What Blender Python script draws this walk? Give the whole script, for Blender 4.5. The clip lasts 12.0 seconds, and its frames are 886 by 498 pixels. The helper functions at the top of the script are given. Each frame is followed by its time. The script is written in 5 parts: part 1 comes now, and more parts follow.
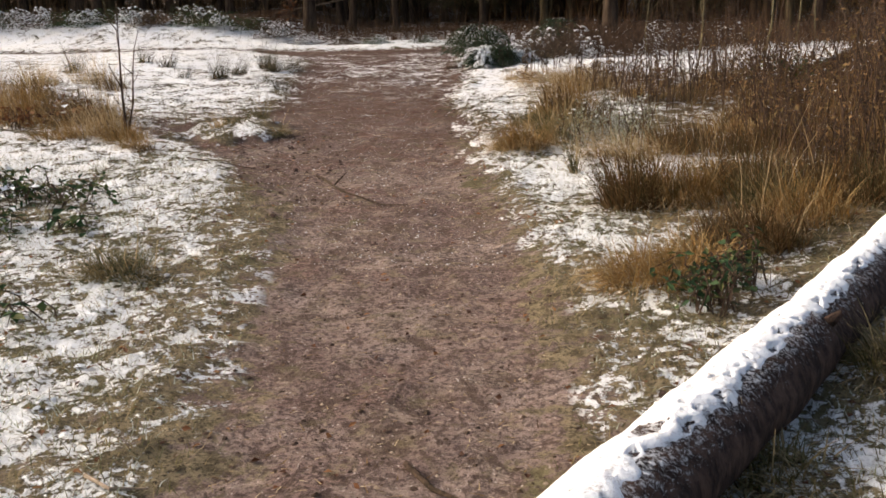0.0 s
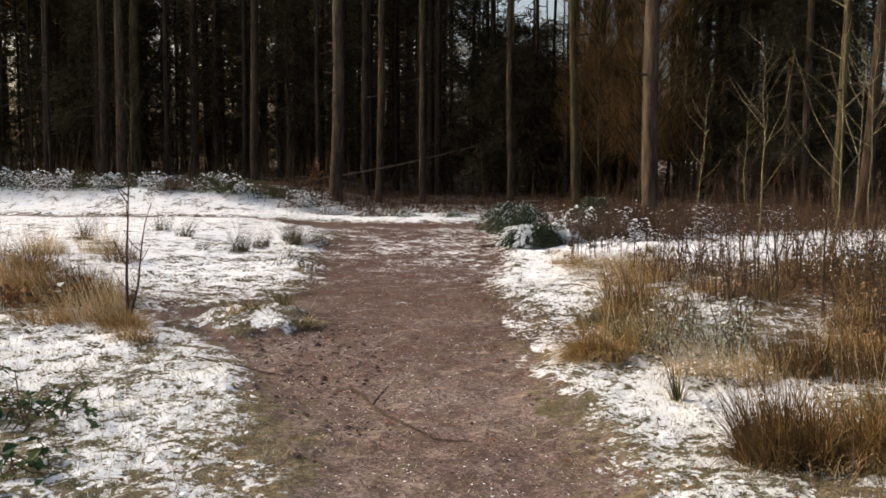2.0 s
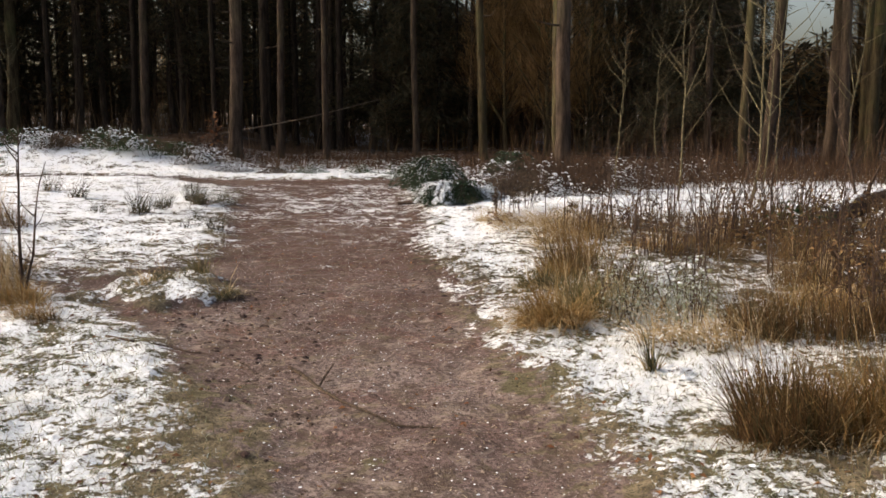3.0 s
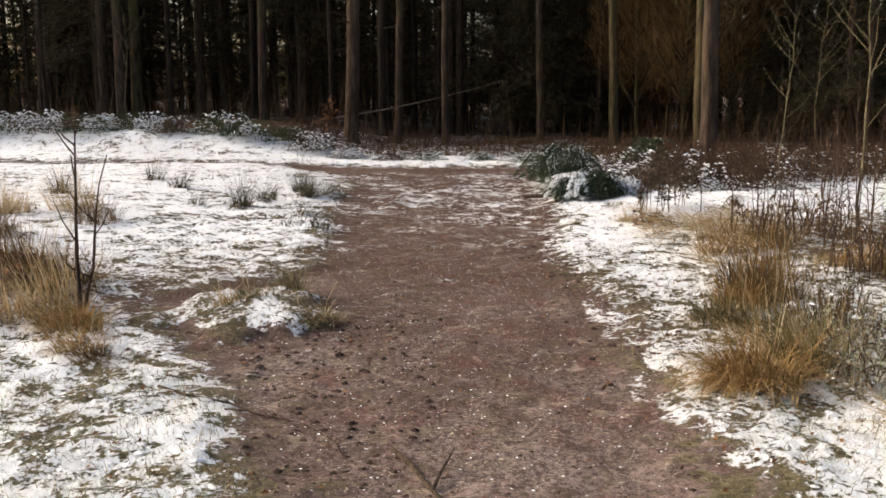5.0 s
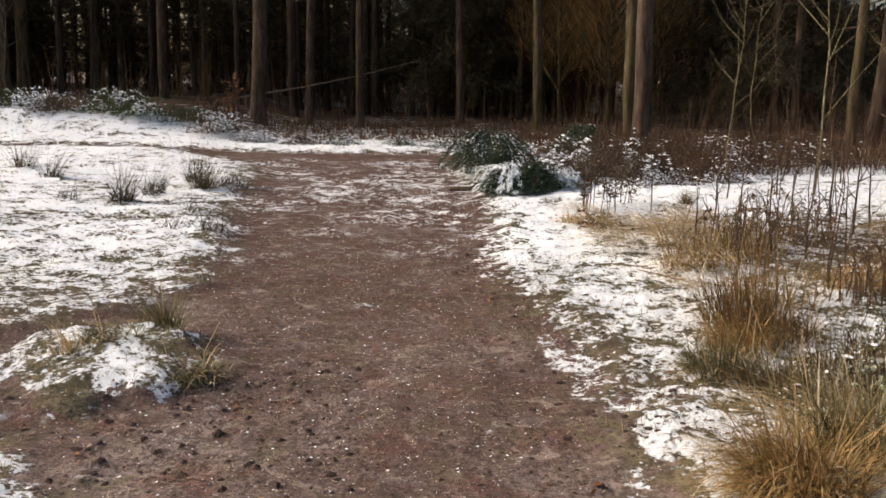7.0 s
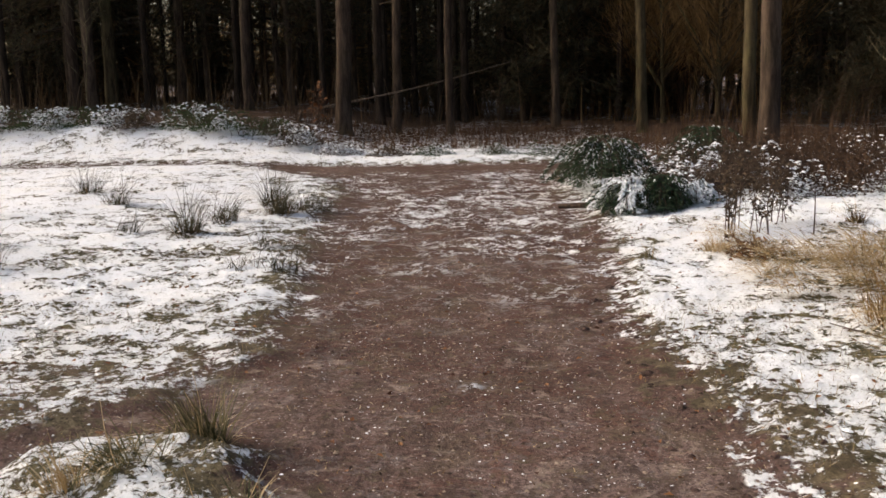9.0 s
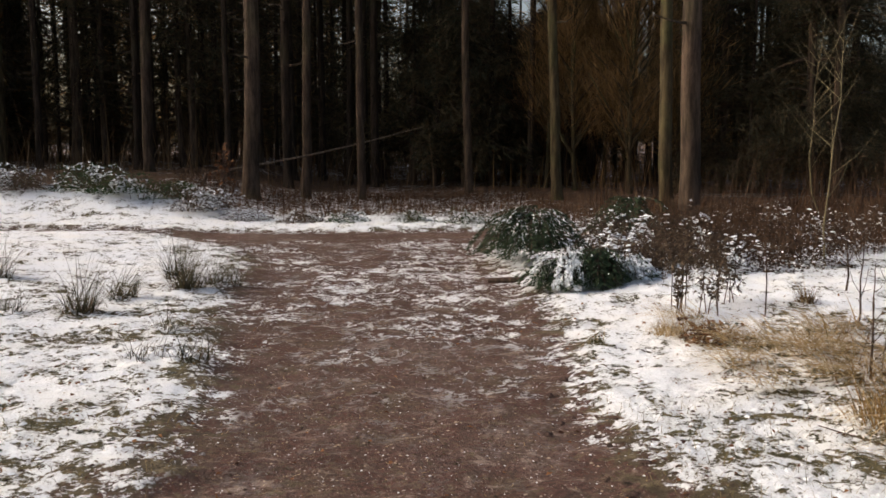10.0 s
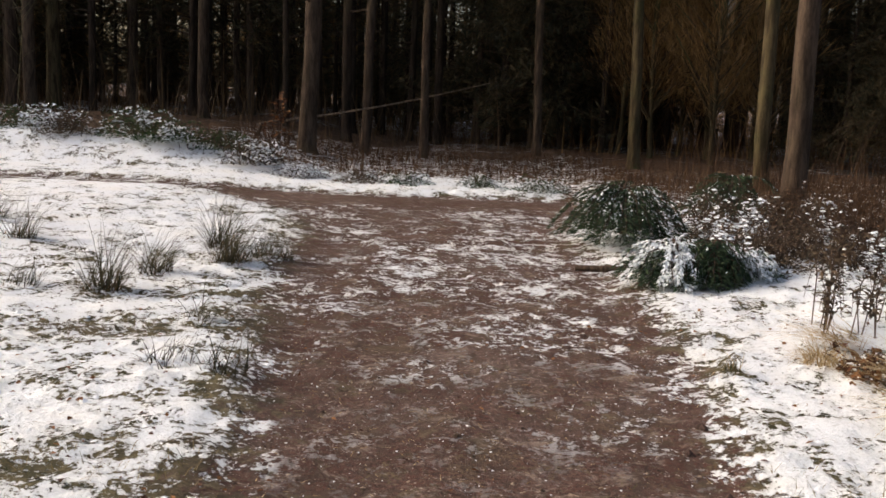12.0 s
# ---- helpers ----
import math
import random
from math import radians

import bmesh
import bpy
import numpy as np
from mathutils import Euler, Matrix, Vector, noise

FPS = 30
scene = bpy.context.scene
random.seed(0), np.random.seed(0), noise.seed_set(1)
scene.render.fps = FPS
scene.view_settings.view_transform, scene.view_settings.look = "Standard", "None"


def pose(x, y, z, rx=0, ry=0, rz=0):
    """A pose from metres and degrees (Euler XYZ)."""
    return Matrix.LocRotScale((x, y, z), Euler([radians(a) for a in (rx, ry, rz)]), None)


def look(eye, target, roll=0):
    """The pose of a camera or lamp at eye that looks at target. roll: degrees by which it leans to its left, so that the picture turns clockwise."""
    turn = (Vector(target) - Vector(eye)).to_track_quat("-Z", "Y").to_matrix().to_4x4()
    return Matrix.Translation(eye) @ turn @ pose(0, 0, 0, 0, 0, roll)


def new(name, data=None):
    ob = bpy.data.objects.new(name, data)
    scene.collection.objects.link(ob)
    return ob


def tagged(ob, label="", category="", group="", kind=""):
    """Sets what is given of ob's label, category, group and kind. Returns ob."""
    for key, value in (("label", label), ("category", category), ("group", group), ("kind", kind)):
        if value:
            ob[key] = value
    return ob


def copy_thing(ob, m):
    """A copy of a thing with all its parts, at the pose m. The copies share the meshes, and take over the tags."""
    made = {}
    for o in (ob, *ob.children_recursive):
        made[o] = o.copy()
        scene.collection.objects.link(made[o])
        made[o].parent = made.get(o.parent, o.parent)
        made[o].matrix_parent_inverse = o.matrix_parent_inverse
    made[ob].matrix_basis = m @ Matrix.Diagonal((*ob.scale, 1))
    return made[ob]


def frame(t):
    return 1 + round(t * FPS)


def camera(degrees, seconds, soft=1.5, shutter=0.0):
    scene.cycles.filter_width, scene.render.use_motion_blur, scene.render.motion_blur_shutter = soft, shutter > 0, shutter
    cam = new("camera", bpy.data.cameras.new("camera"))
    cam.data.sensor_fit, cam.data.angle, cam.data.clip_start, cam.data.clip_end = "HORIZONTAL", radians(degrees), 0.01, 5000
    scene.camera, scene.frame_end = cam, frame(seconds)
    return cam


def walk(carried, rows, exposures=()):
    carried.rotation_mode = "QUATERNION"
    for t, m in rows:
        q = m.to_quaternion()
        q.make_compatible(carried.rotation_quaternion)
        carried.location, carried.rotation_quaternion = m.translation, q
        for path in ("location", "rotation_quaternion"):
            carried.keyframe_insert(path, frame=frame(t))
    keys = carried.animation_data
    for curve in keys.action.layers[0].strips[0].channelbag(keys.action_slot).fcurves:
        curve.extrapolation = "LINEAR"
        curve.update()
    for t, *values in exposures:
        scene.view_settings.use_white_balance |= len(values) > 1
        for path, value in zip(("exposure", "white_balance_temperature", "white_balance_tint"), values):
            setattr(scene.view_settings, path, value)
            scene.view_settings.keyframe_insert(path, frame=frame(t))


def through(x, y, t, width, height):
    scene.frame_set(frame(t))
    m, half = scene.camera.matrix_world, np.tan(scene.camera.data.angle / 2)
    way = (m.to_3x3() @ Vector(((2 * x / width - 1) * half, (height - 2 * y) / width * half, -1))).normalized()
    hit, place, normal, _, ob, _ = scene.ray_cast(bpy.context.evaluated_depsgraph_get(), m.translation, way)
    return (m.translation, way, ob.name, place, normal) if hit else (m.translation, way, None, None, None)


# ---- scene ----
cam = camera(51.3, 12.0, soft=1.6)
METRES, EYE, TILT, LEAN, TURN = 9.4, 1.5, -0.8, 0.0, 0.0
ROWS = [
    (0.0, 0.0, 0.0, 0.0, -0.35, -15.1, 1.3),
    (0.5, -0.0102, 0.0414, -0.0031, 1.53, -15.09, -0.2),
    (1.0, -0.0213, 0.0865, 0.0033, 0.4, -16.2, 0.59),
    (1.5, -0.0239, 0.1287, 0.0091, 3.57, -11.43, 1.68),
    (2.0, -0.0369, 0.1577, 0.0079, 0.74, -4.8, -0.42),
    (2.4, -0.0554, 0.1867, 0.0043, -5.70, -5.17, 0.44),
    (2.5, -0.0568, 0.1929, 0.0055, -5.65, -5.81, 0.91),
    (3.0, -0.0712, 0.2244, 0.0061, -5.73, -7.56, -0.14),
    (3.2, -0.0712, 0.2407, 0.0061, -2.69, -7.82, 0.08),
    (4.8, -0.0757, 0.3890, 0.0067, 0.73, -8.46, -0.05),
    (5.0, -0.0771, 0.4054, 0.0068, 1.56, -8.58, -0.0),
    (5.5, -0.083, 0.4415, 0.0082, -0.87, -9.88, 1.23),
    (6.0, -0.08, 0.4879, 0.008, -0.48, -10.0, 1.67),
    (6.5, -0.0815, 0.5279, 0.0086, -1.91, -10.72, -0.36),
    (6.7, -0.0831, 0.5444, 0.0089, -3.78, -10.02, -0.84),
    (8.3, -0.0885, 0.6740, 0.0102, -2.84, -9.46, -1.05),
    (8.5, -0.0907, 0.6926, 0.0104, -3.06, -10.09, -0.21),
    (9.0, -0.0971, 0.7395, 0.0129, 1.57, -9.62, 1.16),
    (9.5, -0.108, 0.781, 0.0166, -1.1, -10.28, 0.78),
    (10.0, -0.1224, 0.8199, 0.0179, -4.39, -5.83, 0.17),
    (10.5, -0.1293, 0.8558, 0.0224, -2.69, -4.15, 0.15),
    (11.0, -0.1396, 0.8971, 0.0231, -4.42, -7.69, 1.15),
    (11.5, -0.1454, 0.9343, 0.0245, -4.8, -6.92, 0.3),
    (12.0, -0.1433, 0.9725, 0.025, -0.91, -8.65, -2.29),
]
walk(cam, [(t, pose(0, 0, EYE, TILT, LEAN, TURN) @ pose(METRES * x, METRES * y, METRES * z, 90 + pitch, roll, yaw)) for t, x, y, z, yaw, pitch, roll in ROWS],
     exposures=[(0.0, 0.58, 6750, 11), (0.5, 0.50, 6700, 11), (1.5, 0.60, 6600, 10), (2.5, 0.68, 6550, 10), (6.5, 0.66, 6550, 10), (8.5, 0.60, 6550, 11), (9.5, 0.42, 6550, 11), (12.0, 0.48, 6550, 11)])

# ---- world, sun, exposure ----
SUN_EL, SUN_AZ = 31.0, 284.0     # degrees; azimuth clockwise from straight ahead (+y)
world = bpy.data.worlds.new("sky")
scene.world = world
world.use_nodes = True
wn = world.node_tree
sky = wn.nodes.new("ShaderNodeTexSky")
sky.sky_type, sky.sun_disc = "NISHITA", False
sky.sun_elevation, sky.sun_rotation = radians(SUN_EL), radians(SUN_AZ)
sky.air_density, sky.dust_density, sky.ozone_density = 1.0, 6.5, 0.6
wn.links.new(sky.outputs[0], wn.nodes["Background"].inputs[0])
wn.nodes["Background"].inputs[1].default_value = 0.15
sun = new("sun", bpy.data.lights.new("sun", "SUN"))
sun.data.energy, sun.data.angle, sun.data.color = 1.75, radians(9), (1.0, 0.95, 0.88)
a, e = radians(SUN_AZ), radians(SUN_EL)
sun.matrix_world = look((0, 0, 30), Vector((0, 0, 30)) - Vector((math.sin(a) * math.cos(e), math.cos(a) * math.cos(e), math.sin(e))))

rng = np.random.default_rng(7)
U = rng.uniform


# ---- materials ----
class Mat:
    """A node material with short helpers."""
    def __init__(self, name, rough=0.9, spec=0.25):
        self.m = bpy.data.materials.new(name)
        self.m.use_nodes = True
        self.t = self.m.node_tree
        self.b = self.t.nodes["Principled BSDF"]
        self.b.inputs["Roughness"].default_value = rough
        self.b.inputs["Specular IOR Level"].default_value = spec
        self.co = self.t.nodes.new("ShaderNodeTexCoord").outputs["Object"]
        self.geo = self.t.nodes.new("ShaderNodeNewGeometry")

    def link(self, a, sock):
        if isinstance(a, (int, float)):
            sock.default_value = a
        elif isinstance(a, tuple):
            sock.default_value = (*a, 1) if len(a) == 3 and len(sock.default_value) == 4 else a
        else:
            self.t.links.new(a, sock)

    def noise(self, scale, detail=4.0, rough=0.6, stretch=None, ramp=None, dist=0.0):
        n = self.t.nodes.new("ShaderNodeTexNoise")
        n.inputs["Scale"].default_value, n.inputs["Detail"].default_value = scale, detail
        n.inputs["Roughness"].default_value, n.inputs["Distortion"].default_value = rough, dist
        co = self.co
        if stretch:
            mp = self.t.nodes.new("ShaderNodeMapping")
            mp.inputs["Scale"].default_value = stretch
            self.t.links.new(co, mp.inputs[0])
            co = mp.outputs[0]
        self.t.links.new(co, n.inputs["Vector"])
        return self.ramp(n.outputs["Fac"], *ramp) if ramp else n.outputs["Fac"]

    def cells(self, scale, randomness=1.0):
        n = self.t.nodes.new("ShaderNodeTexVoronoi")
        n.inputs["Scale"].default_value, n.inputs["Randomness"].default_value = scale, randomness
        self.t.links.new(self.co, n.inputs["Vector"])
        return n.outputs["Distance"], n.outputs["Color"]

    def attr(self, name):
        n = self.t.nodes.new("ShaderNodeAttribute")
        n.attribute_name = name
        return n.outputs["Fac"]

    def math(self, op, a, b=0.0):
        n = self.t.nodes.new("ShaderNodeMath")
        n.operation = op
        self.link(a, n.inputs[0]), self.link(b, n.inputs[1])
        return n.outputs[0]

    def ramp(self, fac, lo, hi, to0=0.0, to1=1.0):
        n = self.t.nodes.new("ShaderNodeMapRange")
        n.interpolation_type = "SMOOTHSTEP"
        for k, v in enumerate((fac, lo, hi, to0, to1)):
            self.link(v, n.inputs[k])
        return n.outputs[0]

    def mix(self, fac, a, b, blend="MIX"):
        n = self.t.nodes.new("ShaderNodeMix")
        n.data_type, n.blend_type = "RGBA", blend
        self.link(fac, n.inputs[0]), self.link(a, n.inputs[6]), self.link(b, n.inputs[7])
        return n.outputs[2]

    def bump(self, height, strength=0.5, distance=0.02, after=None):
        n = self.t.nodes.new("ShaderNodeBump")
        n.inputs["Strength"].default_value, n.inputs["Distance"].default_value = strength, distance
        self.t.links.new(height, n.inputs["Height"])
        if after:
            self.t.links.new(after, n.inputs["Normal"])
        return n.outputs[0]

    def done(self, colour, normal=None, rough=None, through=0.0):
        self.link(colour, self.b.inputs["Base Color"])
        if normal:
            self.t.links.new(normal, self.b.inputs["Normal"])
        if rough is not None:
            self.link(rough, self.b.inputs["Roughness"])
        if through:
            tr = self.t.nodes.new("ShaderNodeBsdfTranslucent")
            self.link(colour, tr.inputs["Color"])
            mx = self.t.nodes.new("ShaderNodeMixShader")
            mx.inputs[0].default_value = through
            self.t.links.new(self.b.outputs[0], mx.inputs[1]), self.t.links.new(tr.outputs[0], mx.inputs[2])
            self.t.links.new(mx.outputs[0], self.t.nodes["Material Output"].inputs[0])
        return self.m


def ground_material():
    k = Mat("snowy_ground", 0.92, 0.2)
    snow, dirt, wood, damp = k.attr("snow"), k.attr("dirt"), k.attr("wood"), k.attr("damp")
    # trodden trail: brown grit with pale stones and dark crumbs
    d0 = k.mix(k.noise(0.9, 5, 0.65, ramp=(0.38, 0.64)), (0.195, 0.132, 0.112), (0.34, 0.26, 0.225))
    red = k.math("MULTIPLY", k.noise(1.9, 5, 0.7, ramp=(0.50, 0.62, 0, 0.75), dist=0.6), k.ramp(damp, 0, 0.5, 0.35, 1.0))
    d0 = k.mix(red, d0, (0.20, 0.092, 0.066))
    d0 = k.mix(k.math("MULTIPLY", damp, k.noise(0.8, 4, 0.6, ramp=(0.3, 0.6, 0.55, 1.0))), d0, (0.086, 0.037, 0.026))
    dry = k.ramp(damp, 0.1, 0.9, 1.0, 0.75)
    d0 = k.mix(k.noise(2.3, 4, 0.7, ramp=(0.52, 0.66, 0, 0.5)), d0, (0.15, 0.115, 0.07))
    d0 = k.mix(k.noise(34, 6, 0.8, ramp=(0.42, 0.56)), k.mix(0.78, d0, (0.05, 0.03, 0.024)), d0)
    cd, cc = k.cells(47)
    d0 = k.mix(k.math("MULTIPLY", k.ramp(cd, 0.30, 0.2), k.noise(23, 4, ramp=(0.55, 0.60, 0, 0.8))), d0, (0.55, 0.47, 0.42))
    d0 = k.mix(k.math("MULTIPLY", dry, k.noise(52, 6, 0.8, (1, 0.45, 1), (0.58, 0.66, 0, 0.75), 1.5)), d0, (0.50, 0.42, 0.36))
    d0 = k.mix(k.noise(14, 6, 0.8, ramp=(0.57, 0.64, 0, 0.9), dist=0.8), d0, (0.055, 0.035, 0.027))
    d0 = k.mix(k.noise(7, 6, 0.78, (1, 0.6, 1), (0.51, 0.60, 0, 0.85), 0.8), d0, (0.08, 0.052, 0.04))
    d0 = k.mix(k.math("MULTIPLY", dry, k.noise(5.2, 6, 0.78, (0.8, 1, 1), (0.54, 0.66, 0, 0.55), 0.6)), d0, (0.46, 0.36, 0.29))
    d0 = k.mix(k.noise(13, 6, 0.8, (1, 0.8, 1), (0.57, 0.66, 0, 0.6), 1.0), d0, (0.17, 0.13, 0.07))
    # dead and green grass of the verge
    g0 = k.mix(k.noise(11, 6, 0.75, ramp=(0.38, 0.62)), (0.10, 0.078, 0.043), (0.28, 0.22, 0.135))
    g0 = k.mix(k.noise(1.1, 3, ramp=(0.5, 0.68, 0, 0.6)), g0, (0.13, 0.12, 0.055))
    g0 = k.mix(k.noise(48, 4, 0.75, ramp=(0.50, 0.62)), g0, (0.045, 0.034, 0.018))
    g0 = k.mix(k.math("MULTIPLY", damp, k.noise(4, 5, 0.7, ramp=(0.35, 0.6, 0.2, 0.9))), g0, (0.055, 0.04, 0.026))
    # forest litter
    l0 = k.mix(k.noise(6, 5, 0.7, ramp=(0.35, 0.65)), (0.045, 0.027, 0.017), (0.15, 0.085, 0.045))
    base = k.mix(k.ramp(k.math("ADD", dirt, k.noise(6, 6, 0.7, ramp=(0.34, 0.66, -0.55, 0.55))), 0.25, 0.75), g0, d0)
    # where snow lies: green-brown grass in its gaps, darkened for the blades' shadows
    base = k.mix(k.ramp(snow, 0.3, 0.6, 0, 0.65), base, k.mix(k.noise(15, 4, 0.7, ramp=(0.4, 0.6)), (0.04, 0.042, 0.018), (0.17, 0.14, 0.07)))
    base = k.mix(wood, base, l0)
    # snow, broken by what pokes through
    fine = k.noise(25, 6, 0.74, ramp=(0.33, 0.67, -0.46, 0.46))
    mid = k.noise(5.0, 5, 0.68, ramp=(0.33, 0.67, -0.46, 0.46), dist=0.5)
    broad = k.noise(1.7, 3, 0.6, ramp=(0.33, 0.67, -0.18, 0.18))
    cover = k.ramp(k.math("ADD", k.math("ADD", snow, mid), k.math("ADD", fine, broad)), 0.33, 0.56)
    cover = k.math("MULTIPLY", cover, k.ramp(snow, 0.04, 0.16))
    tint = k.mix(k.noise(2.2, 3, ramp=(0.4, 0.7)), (0.90, 0.915, 0.94), (0.91, 0.905, 0.89))
    tint = k.mix(k.noise(30, 4, 0.7, ramp=(0.52, 0.7, 0, 0.3)), tint, base)
    col = k.mix(cover, base, tint)
    h = k.math("ADD", k.math("ADD", k.noise(45, 5, 0.75), k.noise(12, 5, 0.7)), k.math("MULTIPLY", cover, 1.1))
    n = k.bump(h, 0.9, 0.028)
    return k.done(col, n, k.ramp(cover, 0, 1, 0.95, 0.7))


def bark_material(name, dark, light, green=0.0, scale=1.0):
    k = Mat(name, 0.95, 0.12)
    f = k.noise(9 * scale, 6, 0.7, (1, 1, 0.16))
    c = k.mix(k.ramp(f, 0.36, 0.66), dark, light)
    c = k.mix(k.noise(0.55, 3, ramp=(0.45, 0.7, 0, green)), c, (0.09, 0.10, 0.035))
    c = k.mix(k.noise(30 * scale, 4, 0.7, (1, 1, 0.3), (0.55, 0.7, 0, 0.6)), c, dark)
    return k.done(c, k.bump(f, 0.9, 0.03))


def blade_material(name, stops, through=0.25):
    k = Mat(name, 0.75, 0.25)
    r = k.geo.outputs["Random Per Island"]
    c = stops[0]
    for i, s in enumerate(stops[1:]):
        c = k.mix(k.ramp(r, (i + 0.6) / len(stops), (i + 1.3) / len(stops)), c, s)
    c = k.mix(k.noise(22, 3, ramp=(0.35, 0.7, 0, 0.45)), c, tuple(v * 0.45 for v in stops[0]))
    return k.done(c, through=through)


def snow_material():
    k = Mat("snow", 0.7, 0.3)
    c = k.mix(k.noise(24, 5, 0.7, ramp=(0.56, 0.72, 0, 0.5)), (0.90, 0.915, 0.93), (0.55, 0.52, 0.47))
    return k.done(c, k.bump(k.noise(40, 5, 0.7), 0.6, 0.02))


GROUND = ground_material()
PINE_BARK = bark_material("pine_bark", (0.028, 0.019, 0.014), (0.092, 0.063, 0.043), 0.25)
MOSSY_BARK = bark_material("mossy_bark", (0.032, 0.023, 0.013), (0.105, 0.078, 0.040), 0.7)
DARK_BARK = bark_material("dark_bark", (0.038, 0.027, 0.019), (0.115, 0.08, 0.054), 0.2)
LOG_BARK = bark_material("log_bark", (0.022, 0.014, 0.012), (0.11, 0.068, 0.055), 0.15, 2.5)
PALE_WOOD = bark_material("pale_wood", (0.20, 0.145, 0.10), (0.44, 0.35, 0.26), 0.0, 2.0)
# darker copy of the bark: shade of the wood put into the colour
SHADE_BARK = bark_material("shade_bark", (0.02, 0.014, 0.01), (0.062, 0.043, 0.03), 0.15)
TWIG = bark_material("twig_bark", (0.035, 0.024, 0.018), (0.13, 0.085, 0.06), 0.1, 4.0)
DULL_WOOD = bark_material("dull_wood", (0.10, 0.068, 0.045), (0.27, 0.20, 0.14), 0.0, 2.0)
SAPLING = bark_material("sapling_bark", (0.07, 0.055, 0.03), (0.22, 0.18, 0.10), 0.5, 4.0)
SNOW = snow_material()


def dusted_bark():
    """Log bark with snow dusted over whatever faces upward."""
    k = Mat("snow_dusted_bark", 0.9, 0.15)
    f = k.noise(20, 6, 0.7, (1, 1, 0.4))
    c = k.mix(k.ramp(f, 0.36, 0.66), (0.02, 0.013, 0.011), (0.10, 0.062, 0.048))
    sep = k.t.nodes.new("ShaderNodeSeparateXYZ")
    k.t.links.new(k.geo.outputs["Normal"], sep.inputs[0])
    lie = k.math("ADD", sep.outputs[2], k.noise(55, 6, 0.8, (1, 1, 1), (0.33, 0.67, -0.42, 0.42), 0.6))
    cover = k.ramp(lie, 0.80, 1.15, 0, 0.7)
    c = k.mix(cover, c, (0.82, 0.84, 0.87))
    return k.done(c, k.bump(k.math("ADD", f, cover), 0.8, 0.02))


def crusted_snow():
    """Snow on the log, thin enough for bark to show through in streaks and specks."""
    k = Mat("crusted_snow", 0.7, 0.3)
    c = k.mix(k.noise(16, 6, 0.78, (1, 1, 1.6), (0.53, 0.68, 0, 0.75), 0.8), (0.88, 0.895, 0.91), (0.20, 0.155, 0.13))
    c = k.mix(k.noise(70, 4, 0.7, ramp=(0.55, 0.72, 0, 0.5)), c, (0.45, 0.40, 0.36))
    return k.done(c, k.bump(k.noise(40, 5, 0.7), 0.6, 0.02))


CRUSTED_SNOW = crusted_snow()
DUSTED_BARK = dusted_bark()
NEEDLES = blade_material("dark_needles", [(0.06, 0.058, 0.034), (0.095, 0.082, 0.044), (0.14, 0.105, 0.054)], 0.45)
PINE_NEEDLES = blade_material("pine_needles", [(0.04, 0.046, 0.025), (0.065, 0.066, 0.034), (0.11, 0.085, 0.04)], 0.3)
BRONZE = blade_material("bronze_twigs", [(0.15, 0.092, 0.04), (0.26, 0.16, 0.064), (0.37, 0.225, 0.092)], 0.45)
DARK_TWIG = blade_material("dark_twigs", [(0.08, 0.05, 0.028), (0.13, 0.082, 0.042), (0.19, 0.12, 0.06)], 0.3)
EVERGREEN = blade_material("evergreen_sprays", [(0.02, 0.04, 0.02), (0.035, 0.065, 0.028), (0.065, 0.09, 0.04)], 0.15)
ORANGE_GRASS = blade_material("orange_dead_grass", [(0.23, 0.12, 0.036), (0.37, 0.21, 0.068), (0.52, 0.36, 0.16), (0.15, 0.108, 0.038)])
BROWN_GRASS = blade_material("brown_dead_grass", [(0.085, 0.045, 0.018), (0.16, 0.09, 0.034), (0.27, 0.17, 0.075), (0.075, 0.065, 0.026)])
STRAW = blade_material("pale_straw", [(0.40, 0.27, 0.13), (0.56, 0.42, 0.23), (0.68, 0.56, 0.37)])
RUSH = blade_material("rush_blades", [(0.024, 0.024, 0.012), (0.048, 0.045, 0.021), (0.10, 0.072, 0.04), (0.06, 0.053, 0.028)])
GREEN_GRASS = blade_material("green_grass", [(0.07, 0.075, 0.022), (0.15, 0.13, 0.045), (0.27, 0.20, 0.09), (0.38, 0.29, 0.15)])
LEAF = blade_material("bramble_leaves", [(0.02, 0.05, 0.018), (0.045, 0.085, 0.03), (0.09, 0.10, 0.03)])
DEAD_LEAF = blade_material("dead_leaves", [(0.07, 0.028, 0.014), (0.16, 0.065, 0.025), (0.28, 0.13, 0.05)])
WITHERED = blade_material("withered_leaves", [(0.05, 0.038, 0.025), (0.10, 0.07, 0.045), (0.17, 0.12, 0.075)])
FERN = blade_material("dead_bracken", [(0.085, 0.046, 0.02), (0.16, 0.085, 0.034), (0.18, 0.125, 0.048), (0.30, 0.18, 0.078)])
BED = blade_material("russet_bed", [(0.045, 0.024, 0.013), (0.08, 0.042, 0.02), (0.125, 0.068, 0.032)])
FROST = blade_material("frosted_blades", [(0.34, 0.36, 0.22), (0.50, 0.54, 0.44), (0.66, 0.70, 0.66), (0.22, 0.21, 0.10)])
OLIVE_GRASS = blade_material("olive_grass", [(0.045, 0.05, 0.018), (0.09, 0.085, 0.032), (0.17, 0.135, 0.06), (0.29, 0.23, 0.12)])


